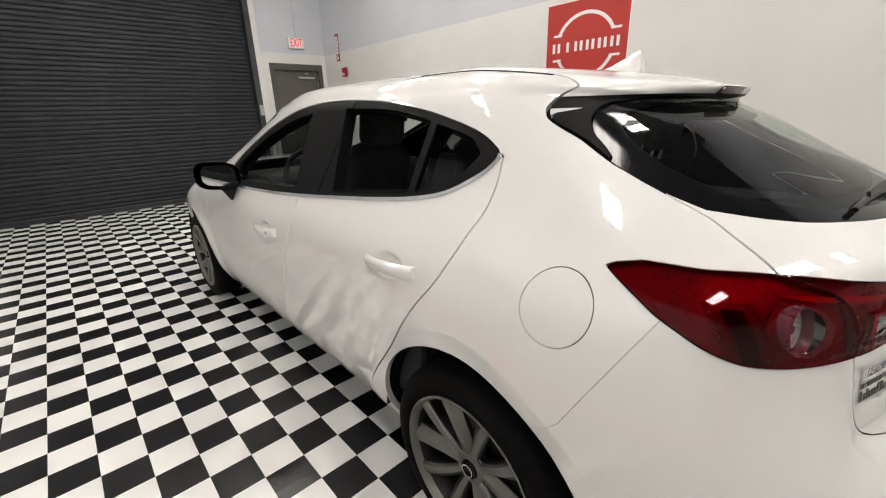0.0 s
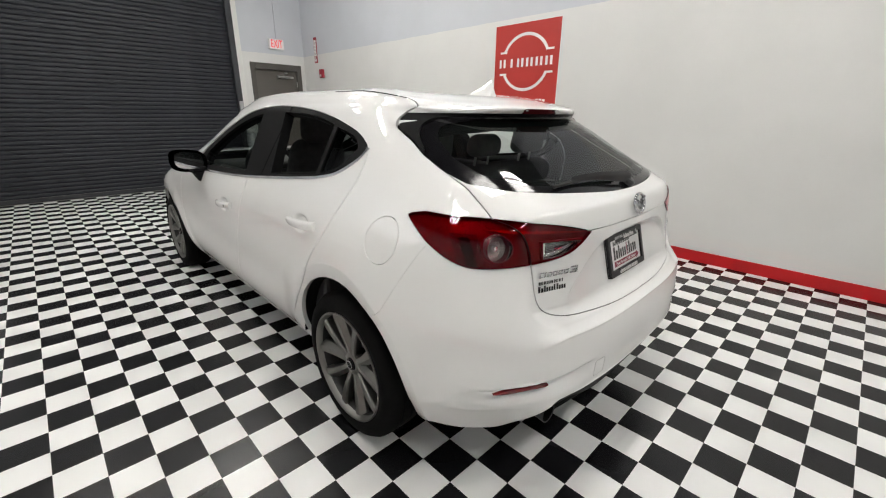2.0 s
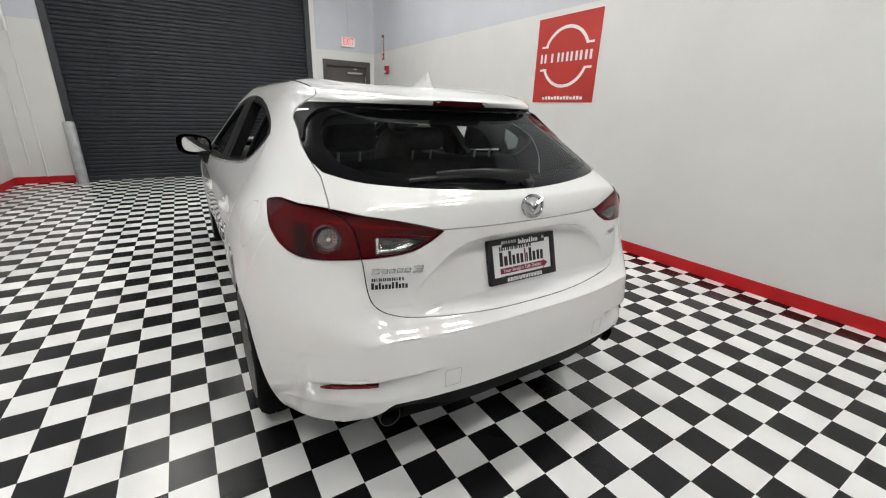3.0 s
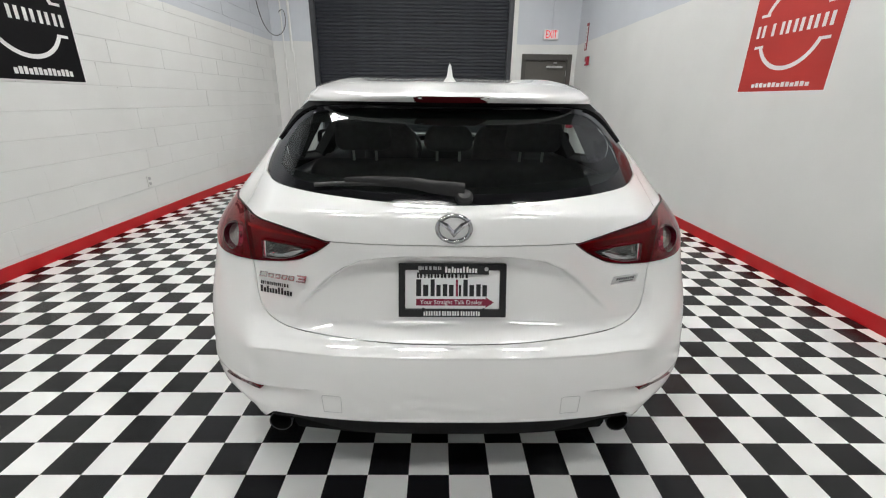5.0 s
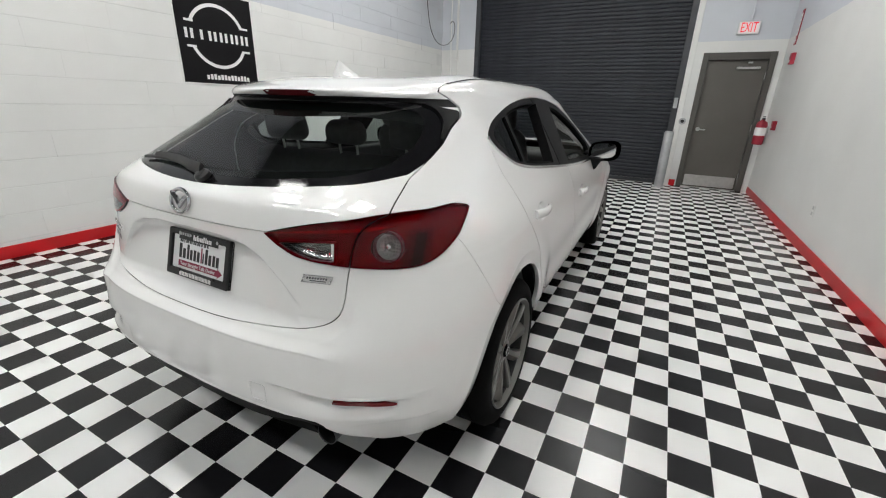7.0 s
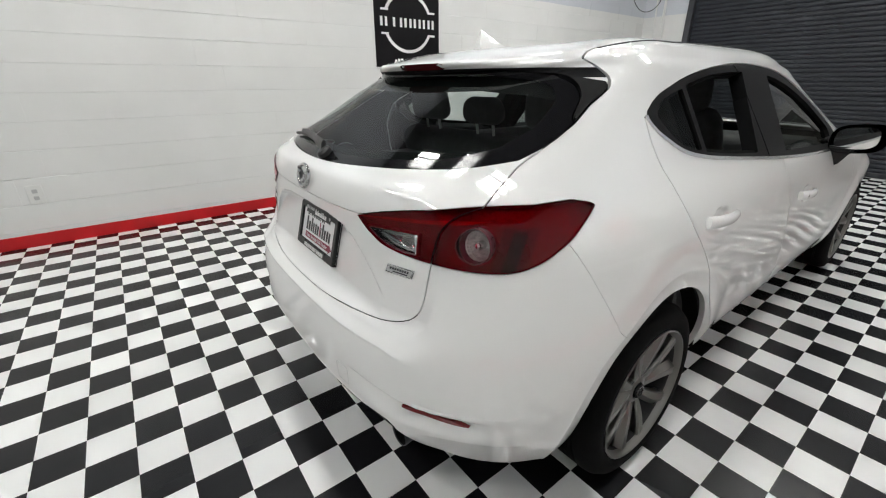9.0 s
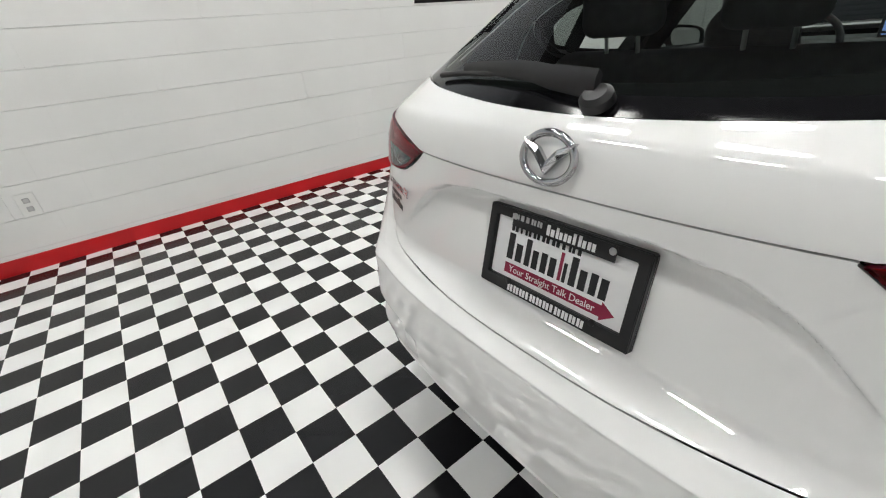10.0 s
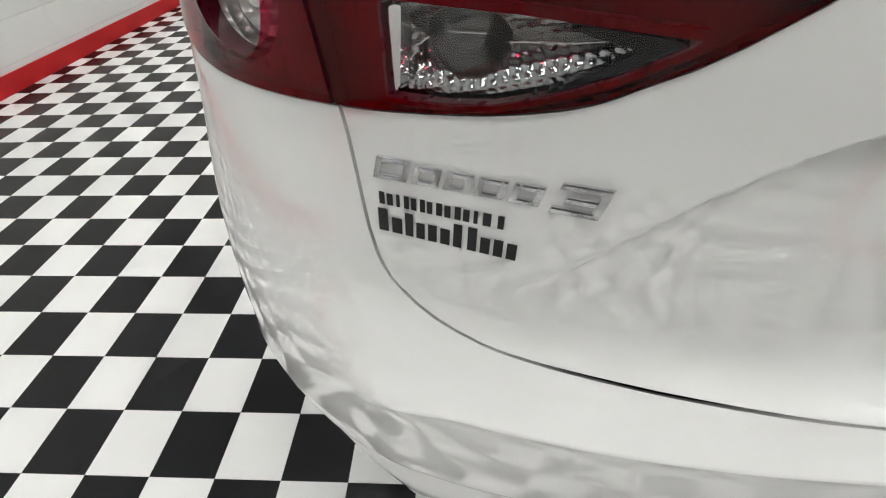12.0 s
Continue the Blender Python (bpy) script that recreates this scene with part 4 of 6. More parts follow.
skin_part("body_shell", skin, M_PAINT, depth=0.02)
skin_part("roof", roof, M_PAINT, depth=0.012)
skin_part("bonnet", bonnet, M_PAINT)
skin_part("windscreen", wind, M_GLASS_FRONT, depth=0.0, label="clear windscreen")
skin_part("fuel_flap", flap, M_PAINT, depth=0.01)
skin_part("rear_bumper", bumper, M_PAINT, depth=0.03)
skin_part("lower_valance", diffuser, M_TRIM, depth=0.03, lift=-0.006, label="matt black lower bumper valance")
gate_top, gate = split(gate, lambda v: v[:, 2] - 0.9495 - 0.004 * (v[:, 0] / 0.34) ** 2, 0.0013)
gate_ob = skin_part("tailgate", gate, M_PAINT, depth=0.014)
beneath, gate_top = split(gate_top, lambda v: np.minimum(1.319 - v[:, 2], v[:, 2] - 1.292), 0.0)
skin_part("spoiler_underside", beneath, M_TRIM, gate_ob, depth=0.0, label="black underside of the roof spoiler")
skin_part("tailgate_spoiler_panel", gate_top, M_PAINT, gate_ob, depth=0.012)

# rear window: clear middle, black border, gloss black side pieces
PANE = mirror_poly([(0.0, 1.078), (0.20, 1.080), (0.38, 1.090), (0.50, 1.103), (0.565, 1.126), (0.585, 1.172), (0.568, 1.230), (0.524, 1.272), (0.44, 1.290), (0.0, 1.294)])
PANE = rounded(PANE)
SPEC = lambda s: rounded([(s * x, z) for x, z in ((0.470, 1.35), (0.494, 1.303), (0.560, 1.280), (0.603, 1.240), (0.630, 1.190), (0.70, 1.15), (0.72, 1.25), (0.70, 1.35))])
for s in (1, -1):
    piece, rg = split(rg, rear_field(SPEC(s)), 0.0010)
    skin_part("window_fin", piece, M_TRIM, gate_ob, depth=0.012, lift=0.005, label="satin black fin beside the rear window")
pane, frit = split(rg, rear_field(PANE), 0.0)
skin_part("rear_window", pane, M_GLASS_REAR, gate_ob, depth=0.0, lift=-0.003, label="dark tinted rear window")
skin_part("window_border", frit, M_GLOSSBLACK, gate_ob, depth=0.006, lift=-0.003, label="black printed glass border")

# doors with their windows
for s in (1, -1):
    door_r = skin_part("rear_door", doors[s, "r"], M_PAINT, depth=0.02)
    door_f = skin_part("front_door", doors[s, "f"], M_PAINT, depth=0.02)
    w = sides[s]
    glass_q, w = split(w, side_field(GLASS_Q, s), 0.0)
    hole, w = split(w, side_field(GLASS_R, s), 0.0)
    glass_f, w = split(w, side_field(GLASS_F, s), 0.0)
    bp, w = split(w, side_field([(1.775, 0.5), (1.62, 0.5), (1.535, 1.5), (1.70, 1.5)], s), 0.0008)
    skin_part("window_frame", w, M_TRIM, door_r, depth=0.05, lift=-0.004, label="satin black window frame")
    skin_part("pillar_trim", bp, M_TRIM, door_f, depth=0.05, lift=-0.002, label="black pillar trim")
    skin_part("quarter_glass", glass_q, M_GLASS_DOOR, door_r, depth=0.0, lift=-0.012, label="dark tinted quarter glass")
    skin_part("door_glass", glass_f, M_GLASS_DOOR, door_f, depth=0.0, lift=-0.020, label="tinted front door glass")
    # bright strip along the lower window edge
    strip = keep(inner, side_field(WINDOW, s)(inner[0]) + 0.008)
    strip = keep(strip, 0.003 - side_field(WINDOW, s)(strip[0]))
    strip = keep(strip, 1.19 - strip[0][:, 2])
    strip = keep(strip, 2.45 - strip[0][:, 1])
    strip = keep(strip, 1.26 - 0.06 * strip[0][:, 1] - strip[0][:, 2])
    skin_part("belt_moulding", strip, M_SATIN, door_r, depth=0.004, lift=0.003, label="satin metal strip under the windows")


def on_skin(x, z):
    """The rear surface point and normal nearest to (x, z)."""
    Vr, Nr, _ = inner
    d = (Vr[:, 0] - x) ** 2 + (Vr[:, 2] - z) ** 2 + np.where(Vr[:, 1] < 0.8, 0, 9)
    k = np.argsort(d)[:4]
    w = 1 / (d[k] + 1e-7)
    return Vector((V_ := (Vr[k] * w[:, None]).sum(0) / w.sum())), Vector((Nr[k] * w[:, None]).sum(0)).normalized()


def on_side(y, z, s):
    Vr, Nr, _ = inner
    d = (Vr[:, 1] - y) ** 2 + (Vr[:, 2] - z) ** 2 + np.where(Vr[:, 0] * s > 0.4, 0, 9)
    k = np.argsort(d)[:4]
    w = 1 / (d[k] + 1e-7)
    return Vector((Vr[k] * w[:, None]).sum(0) / w.sum()), Vector((Nr[k] * w[:, None]).sum(0)).normalized()


def frame_at(p, n, up=(0, 0, 1)):
    """A pose with x to the viewer's right, y up the surface and z out of it."""
    n = Vector(n).normalized()
    r = Vector(up).cross(n).normalized()
    t = n.cross(r)
    m = Matrix((r, t, n)).transposed().to_4x4()
    m.translation = p
    return m


def attach(ob, parent, m=None):
    """Puts a part built round its own origin at the pose m under a part of the car."""
    if m is not None:
        ob.matrix_basis = m
    ob.parent = parent
    ob.matrix_parent_inverse = Matrix.Translation(-CAR.location) if parent is CAR else Matrix()
    return ob


# ---- tail lamps ----
def sunk(piece, d):
    """A copy of a skin piece set back by d (a number or one for each point)."""
    return piece[0] - piece[1] * (d if np.isscalar(d) else d[:, None]), piece[1], piece[2]


def lamp_field_part(piece, poly):
    return sd_poly(np.abs(piece[0][:, 0]), piece[0][:, 2], poly)


REVERSE = [(0.394, 0.931), (0.425, 0.914), (0.459, 0.901), (0.491, 0.892), (0.52, 0.889), (0.556, 0.889), (0.556, 0.942), (0.48, 0.939)]


def reflector_cells(s, poly):
    """Back wall of the reversing lamp: a hollow of small pillowed mirror facets."""
    xs, zs = np.linspace(0.39, 0.56, 120), np.linspace(0.885, 0.945, 50)
    gx, gz = np.meshgrid(xs, zs)
    ps = [on_skin(s * x, 0.915)[0].y for x in np.linspace(0.39, 0.56, 12)]
    y = np.interp(gx, np.linspace(0.39, 0.56, 12), ps)
    edge = sd_poly(gx, gz, poly)
    hollow = 0.011 + 0.021 * step(0.0, 0.030, edge)
    bulb = np.hypot((gx - 0.505) / 0.020, (gz - 0.919) / 0.016)
    hollow = hollow + 0.016 * step(1.3, 0.6, bulb)
    facets = 0.0016 * np.abs(np.sin(gx * math.pi / 0.0065)) * np.abs(np.sin((gz + 0.3 * (gx - 0.5)) * math.pi / 0.0065)) * step(0.9, 1.4, bulb)
    pts = np.stack([s * gx, y + hollow - facets, gz], -1).reshape(-1, 3)
    nz, nx = gx.shape
    a = (np.arange(nz - 1)[:, None] * nx + np.arange(nx - 1)[None, :]).ravel()
    f = np.concatenate([np.stack([a, a + 1, a + nx + 1], 1), np.stack([a, a + nx + 1, a + nx], 1)])
    if s < 0:
        f = f[:, ::-1]
    sk = (pts, normals_of(pts, f), f)
    if sk[1][:, 1].mean() > 0:
        sk = (sk[0], -sk[1], f[:, ::-1])
    return keep(sk, sd_poly(np.abs(sk[0][:, 0]), sk[0][:, 2], poly))


for s in (1, -1):
    on_gate, on_body = split(lamps[s], rear_field(GATE), 0.0018)
    for piece, parent, nm in ((on_gate, gate_ob, "inner_tail_lamp"), (on_body, CAR, "outer_tail_lamp")):
        piece = sunk(piece, -0.005)
        V0, N0, F0 = piece
        along = V0[:, 0] * s + V0[:, 1]
        centre = np.array(on_skin(s * 0.673, 0.929)[0])
        if nm == "inner_tail_lamp":
            f = lamp_field_part(piece, REVERSE)
            base = skin_part(nm, sunk(keep(piece, -f), 0.014), M_REDPLASTIC, parent, depth=0.0, label="dark red tail lamp")
            skin_part("reflector_bowl", reflector_cells(s, REVERSE), M_BOWL, base, depth=0.0, label="hollow faceted chrome reflector")
            pillar = keep(piece, np.minimum(0.006 - np.abs(along - 0.607), f - 0.003))
            skin_part("chrome_strip", sunk(pillar, 0.006), M_CHROME, base, depth=0.012, label="upright chrome strip")
            dark_tip = keep(piece, np.minimum(f - 0.0015, 0.006 - f - 0.12 * (np.abs(V0[:, 0]) - 0.44)))
            dark_tip = keep(dark_tip, 0.56 - np.abs(dark_tip[0][:, 0]) - 2.2 * (dark_tip[0][:, 2] - 0.885))
            skin_part("lamp_bezel", sunk(dark_tip, 0.003), M_GLOSSBLACK, base, depth=0.010, label="gloss black lamp bezel")
            skin_part("clear_lens", keep(piece, f), M_LENS_CLEAR, base, depth=0.0, label="clear reversing lamp lens")
            skin_part("red_lens", keep(piece, -f), M_LENS_RED, base, depth=0.0, label="glossy red lens")
            rim = keep(piece, 0.0025 - np.abs(f + 0.002))
            skin_part("lens_edge", sunk(rim, 0.003), M_REDPLASTIC, base, depth=0.010)
        else:
            f = 0.045 - np.linalg.norm((V0 - centre) * (1, 1, 1.08), axis=1)
            base = skin_part(nm, sunk(keep(piece, -f), 0.014), M_REDPLASTIC, parent, depth=0.0, label="dark red tail lamp")
            skin_part("red_lens", keep(piece, -f), M_LENS_RED, base, depth=0.0, label="glossy red lens")
            skin_part("round_lens", keep(piece, f), M_LENS_CLEAR, base, depth=0.0, label="clear round lens")
            # two flat sheets, dark then darker, draw the shade of the housing cavity
            across = along - 0.945 - 0.45 * (V0[:, 2] - 0.92)
            for half, top, d, m_ in ((0.060, 0.972, 0.012, M_CAVITY_SHADE), (0.024, 0.962, 0.009, M_LINER)):
                inset = np.minimum(half - np.abs(across), np.minimum(top - V0[:, 2], V0[:, 2] - 0.868))
                skin_part("lamp_baffle", sunk(keep(piece, inset), d), m_, base, depth=0.0, label="dark sheet for the housing cavity's shade behind the red lens")
            nn = Vector(N0[np.argmin(np.linalg.norm(V0 - centre, axis=1))])
            m = frame_at(Vector(centre) - nn * 0.006, (nn * 0.55 + Vector((0, -1, 0.05))).normalized())
            attach(smooth(part("lamp_ring", lathe([(-0.030, 0.047), (-0.002, 0.046), (0.001, 0.042), (-0.024, 0.036)], 48, "z"), M_REDPLASTIC)), base, m)
            attach(smooth(part("lamp_bowl", lathe([(-0.016, 0.037), (-0.030, 0.030), (-0.036, 0.016), (-0.036, 0.011)], 48, "z"), M_FACET, label="round chrome lamp reflector")), base, m)
            attach(smooth(part("bulb_cap", lathe([(-0.036, 0.011), (-0.018, 0.0105), (-0.013, 0.007), (-0.012, 0.0)], 32, "z"), M_SATIN, label="small metal bulb cap")), base, m)
        skin_part("lamp_rim", piece, M_REDPLASTIC, base, depth=0.016, rim=True)
        # light bar along the top behind the lens, brighter red for caught ceiling light
        reach = 0.0045 - 0.0045 * step(0.74, 0.90, along) - 0.0022 * step(0.62, 0.42, along)
        bar = keep(piece, reach - np.abs(V0[:, 2] - np.interp(along, [0.36, 0.50, 0.70, 0.90, 1.15], [0.9515, 0.966, 0.978, 0.984, 0.992])))
        bar = keep(bar, 0.89 - bar[0][:, 0] * s - bar[0][:, 1])
        skin_part("light_bar", sunk(bar, 0.006), M_LIGHTBAR_LIT, base, depth=0.004, label="red light bar, coloured bright for ceiling light caught in the lamp")

# ---- wheels ----
def wheel(y, s):
    """A tyre on a ten-spoke gunmetal alloy wheel; s is the side (1 or -1)."""
    X = s * (0.886 if y < 2 else 0.872)
    w = thing("wheel", (0, 0, 0), "", "")
    for key in list(w.keys()):
        del w[key]
    w.parent = CAR
    w.matrix_parent_inverse = Matrix.Translation(-CAR.location)
    w.location = (X, y, WZ)
    if s < 0:
        w.rotation_euler = (0, 0, math.pi)
    r = WR
    ty = [(-0.215, 0.222), (-0.212, 0.262), (-0.200, 0.298), (-0.175, 0.314), (-0.15, r), (-0.118, r), (-0.116, r - 0.006), (-0.110, r - 0.006), (-0.108, r), (-0.070, r), (-0.068, r - 0.006), (-0.062, r - 0.006), (-0.060, r),
          (-0.035, 0.315), (-0.014, 0.300), (-0.002, 0.270), (-0.001, 0.250), (-0.006, 0.245), (-0.008, 0.236), (-0.020, 0.230)]
    t = smooth(part("tyre", lathe(ty, 72), M_TYRE, w, "black low-profile tyre"), 50)
    rim = smooth(part("rim", lathe([(-0.018, 0.230), (-0.004, 0.2365), (-0.002, 0.231), (-0.010, 0.224), (-0.026, 0.219)], 72), M_RIM, w, "gunmetal grey alloy rim"), 40)
    # barrel and an added black disc carry the shade behind the spokes
    smooth(part("rim_barrel", lathe([(-0.026, 0.219), (-0.034, 0.215), (-0.20, 0.205)], 72), M_RIM_SHADE, rim), 40)
    smooth(part("brake_disc", lathe([(-0.110, 0.140), (-0.100, 0.140), (-0.100, 0.05)], 48), M_DARKSTEEL, w), 30)
    part("wheel_shade", lathe([(-0.150, 0.205), (-0.150, 0.0)], 48), M_LINER, w)
    # spokes in five V pairs
    for k in range(5):
        for side in (-1, 1):
            bm = bmesh.new()
            a0 = 2 * math.pi * k / 5 + math.pi / 2
            a_in, a_out = a0 + side * 0.20, a0 + side * 0.325
            secs = []
            for q in range(9):
                f = q / 8
                rad = 0.040 + (0.222 - 0.040) * f
                ang = a_in + (a_out - a_in) * f
                half = 0.0185 + 0.0120 * f ** 1.5
                xo = -0.014 - 0.026 * (1 - f) ** 1.5 - 0.004 * f
                c, sn = math.cos(ang), math.sin(ang)
                mid = Vector((0, c * rad, sn * rad))
                tang = Vector((0, -sn, c)) * side
                # a flat crown and a wide chamfer that falls away towards the other spoke of the pair
                secs.append([bm.verts.new(mid + tang * h + Vector((dx, 0, 0))) for h, dx in ((-half, xo - 0.034), (-half, xo - 0.020), (-half * 0.15, xo), (half * 0.80, xo), (half, xo - 0.007), (half, xo - 0.034))])
            if side < 0:
                secs = [sec[::-1] for sec in secs]
            for p, q in zip(secs, secs[1:]):
                for j in range(6):
                    bm.faces.new((p[j], p[(j + 1) % 6], q[(j + 1) % 6], q[j]))
            bm.faces.new(secs[0])
            bm.faces.new(secs[-1][::-1])
            smooth(part("spoke", bm, M_RIM, rim), 22)
    smooth(part("hub", lathe([(-0.07, 0.062), (-0.046, 0.060), (-0.040, 0.052), (-0.036, 0.030)], 40), M_RIM, rim), 30)
    smooth(part("hub_cap", lathe([(-0.040, 0.029), (-0.030, 0.027), (-0.028, 0.0)], 32), M_GLOSSBLACK, rim, "dark hub cap with a chrome emblem"), 30)
    e = lathe([(-0.028, 0.020), (-0.025, 0.020), (-0.025, 0.0165), (-0.028, 0.0165)], 32)
    smooth(part("cap_emblem", e, M_SATIN, rim), 30)
    for k in range(5):
        a = 2 * math.pi * (k + 0.5) / 5 + math.pi / 2
        smooth(part("wheel_nut", tube((-0.062, 0.047 * math.cos(a), 0.047 * math.sin(a)), (-0.040, 0.047 * math.cos(a), 0.047 * math.sin(a)), 0.0095, 6), M_DARKSTEEL, rim), 30)
    # arch liner
    vs, fs = [], []
    for k in range(25):
        a = radians(180 * k / 24)
        for xx in (-0.28, -0.030):
            vs.append((xx, 0.395 * math.cos(a), 0.395 * math.sin(a)))
        if k:
            fs.append((2 * k - 2, 2 * k - 1, 2 * k + 1, 2 * k))
    k = len(vs)
    vs += [(-0.28, 0.4, -0.02), (-0.28, -0.4, -0.02), (-0.28, -0.4, 0.4), (-0.28, 0.4, 0.4)]
    fs.append((k, k + 1, k + 2, k + 3))
    raw("arch_liner", vs, fs, M_LINER, w, smooth=False)
    return w


for yy in (WY_R, WY_F):
    for s in (1, -1):
        wheel(yy, s)

# ---- underside ----
attach(part("floor_pan", box((-0.70, 0.35, 0.17), (0.70, 4.0, 0.24), 0.02), M_LINER), CAR)
attach(part("rear_silencer", box((-0.45, 0.18, 0.24), (0.45, 0.42, 0.34), 0.04), M_DARKSTEEL), CAR)
for s in (1, -1):
    x = s * 0.545
    pr = [(0.26, 0.031), (0.075, 0.034), (0.052, 0.0365), (0.048, 0.0355), (0.051, 0.0340)]
    bm = lathe(pr, 36, "y")
    bmesh.ops.translate(bm, verts=bm.verts, vec=(x, -0.062, 0.350))
    pipe = attach(smooth(part("exhaust_tip", bm, M_DARKSTEEL, label="round dark metal exhaust tip")), CAR)
    bm = lathe([(0.051, 0.0338), (0.11, 0.0320), (0.11, 0.0)], 36, "y")
    bmesh.ops.translate(bm, verts=bm.verts, vec=(x, -0.062, 0.350))
    attach(part("pipe_bore", bm, M_LINER), pipe)

# ---- spoiler lamp and roof aerial ----
bm = bmesh.new()
rows = []
for k in range(13):
    x = -0.134 + 0.268 * k / 12
    y = 0.4545 + 0.36 * x * x
    sh = 0.004 if k in (0, 12) else 0.0
    rows.append([bm.verts.new(p) for p in ((x, y + 0.030, 1.343 - sh), (x, y - 0.003, 1.338 - sh), (x, y + 0.010, 1.318 + sh), (x, y + 0.040, 1.312 + sh))])
for p, q in zip(rows, rows[1:]):
    for j in range(3):
        bm.faces.new((p[j], q[j], q[j + 1], p[j + 1]))
bm.faces.new(rows[0])
bm.faces.new(rows[-1][::-1])
attach(smooth(part("brake_lamp", bm, M_BRAKE, label="dark red high-level brake lamp")), gate_ob)

bm = bmesh.new()
secs = []
for k in range(11):
    f = k / 10
    y = 0.735 + 0.165 * f
    h = 0.068 * (1 - f) ** 1.3 + 0.004
    zb = pchip([0.5, 0.76, 1.1, 1.5], [1.36, 1.398, 1.416, 1.445], y)
    hw = 0.026 * (1 - f ** 2.2) ** 0.8 + 0.003
    secs.append([bm.verts.new(p) for p in ((-hw, y, zb - 0.004), (-hw * 0.42, y, zb + h * 0.28), (-0.006, y + 0.010 * (1 - f), zb + h * 0.8), (0, y + 0.014 * (1 - f), zb + h), (0.006, y + 0.010 * (1 - f), zb + h * 0.8), (hw * 0.42, y, zb + h * 0.28), (hw, y, zb - 0.004))])
for p, q in zip(secs, secs[1:]):
    for j in range(6):
        bm.faces.new((p[j], q[j], q[j + 1], p[j + 1]))
bm.faces.new(secs[0])
bm.faces.new(secs[-1][::-1])
attach(smooth(part("roof_aerial", bm, M_PAINT, label="white shark-fin roof aerial"), 60), CAR)

# dark ditch seals along the roof
roof_pts = np.stack([HX, HY, HZ], -1)[(HZ > 1.28) & (HX > 0.50) & (HX < 0.57)]
for s in (1, -1):
    pts = []
    for y in np.linspace(0.735, 1.25, 8):
        near = roof_pts[np.argsort(np.hypot(roof_pts[:, 0] - 0.532, roof_pts[:, 1] - y))[:6]]
        pts.append((s * 0.532, y, float(near[:, 2].mean()) - 0.0015))
    attach(wire("roof_seal", pts, 0.0045, M_TRIM), CAR)

# ---- rear wiper ----
p0, n0 = on_skin(-0.0, 1.075)
blade_pts = []
for k in range(9):
    f = k / 8
    x, z = 0.018 - 0.33 * f, 1.072 + 0.022 * math.sin(f * 1.9)
    p, nn = on_skin(x, z)
    blade_pts.append(tuple(p + nn * (0.024 - 0.008 * f)))
bm = bmesh.new()
secs = []
for k, p in enumerate(blade_pts):
    f = k / 8
    _, nn = on_skin(p[0], p[2])
    hw, hh = 0.018 - 0.010 * f, 0.011 - 0.006 * f
    up = Vector((0, 0.35, 0.94))
    c = Vector(p)
    secs.append([bm.verts.new(c + up * a * hw + nn * b * hh) for a, b in ((-1, -0.6), (-0.8, 0.6), (0, 1), (0.8, 0.6), (1, -0.6), (0, -1))])
for p, q in zip(secs, secs[1:]):
    for j in range(6):
        bm.faces.new((p[j], p[(j + 1) % 6], q[(j + 1) % 6], q[j]))
bm.faces.new(secs[0])
bm.faces.new(secs[-1][::-1])
wiper = attach(smooth(part("rear_wiper", bm, M_BLACK, label="black plastic rear wiper arm"), 50), gate_ob)
bl = []
for k in range(9):
    f = k / 8
    x, z = -0.05 - 0.355 * f, 1.083 + 0.008 * math.sin(3 * f)
    p, nn = on_skin(x, z)
    bl.append(tuple(p + nn * 0.008))
attach(wire("wiper_blade", bl, 0.006, M_CABLE), wiper)
p, nn = on_skin(0.018, 1.068)
attach(smooth(part("pivot_cap", lathe([(0.0, 0.025), (0.013, 0.024), (0.020, 0.017), (0.022, 0.0)], 28, "z"), M_BLACK)), wiper, frame_at(p, nn))

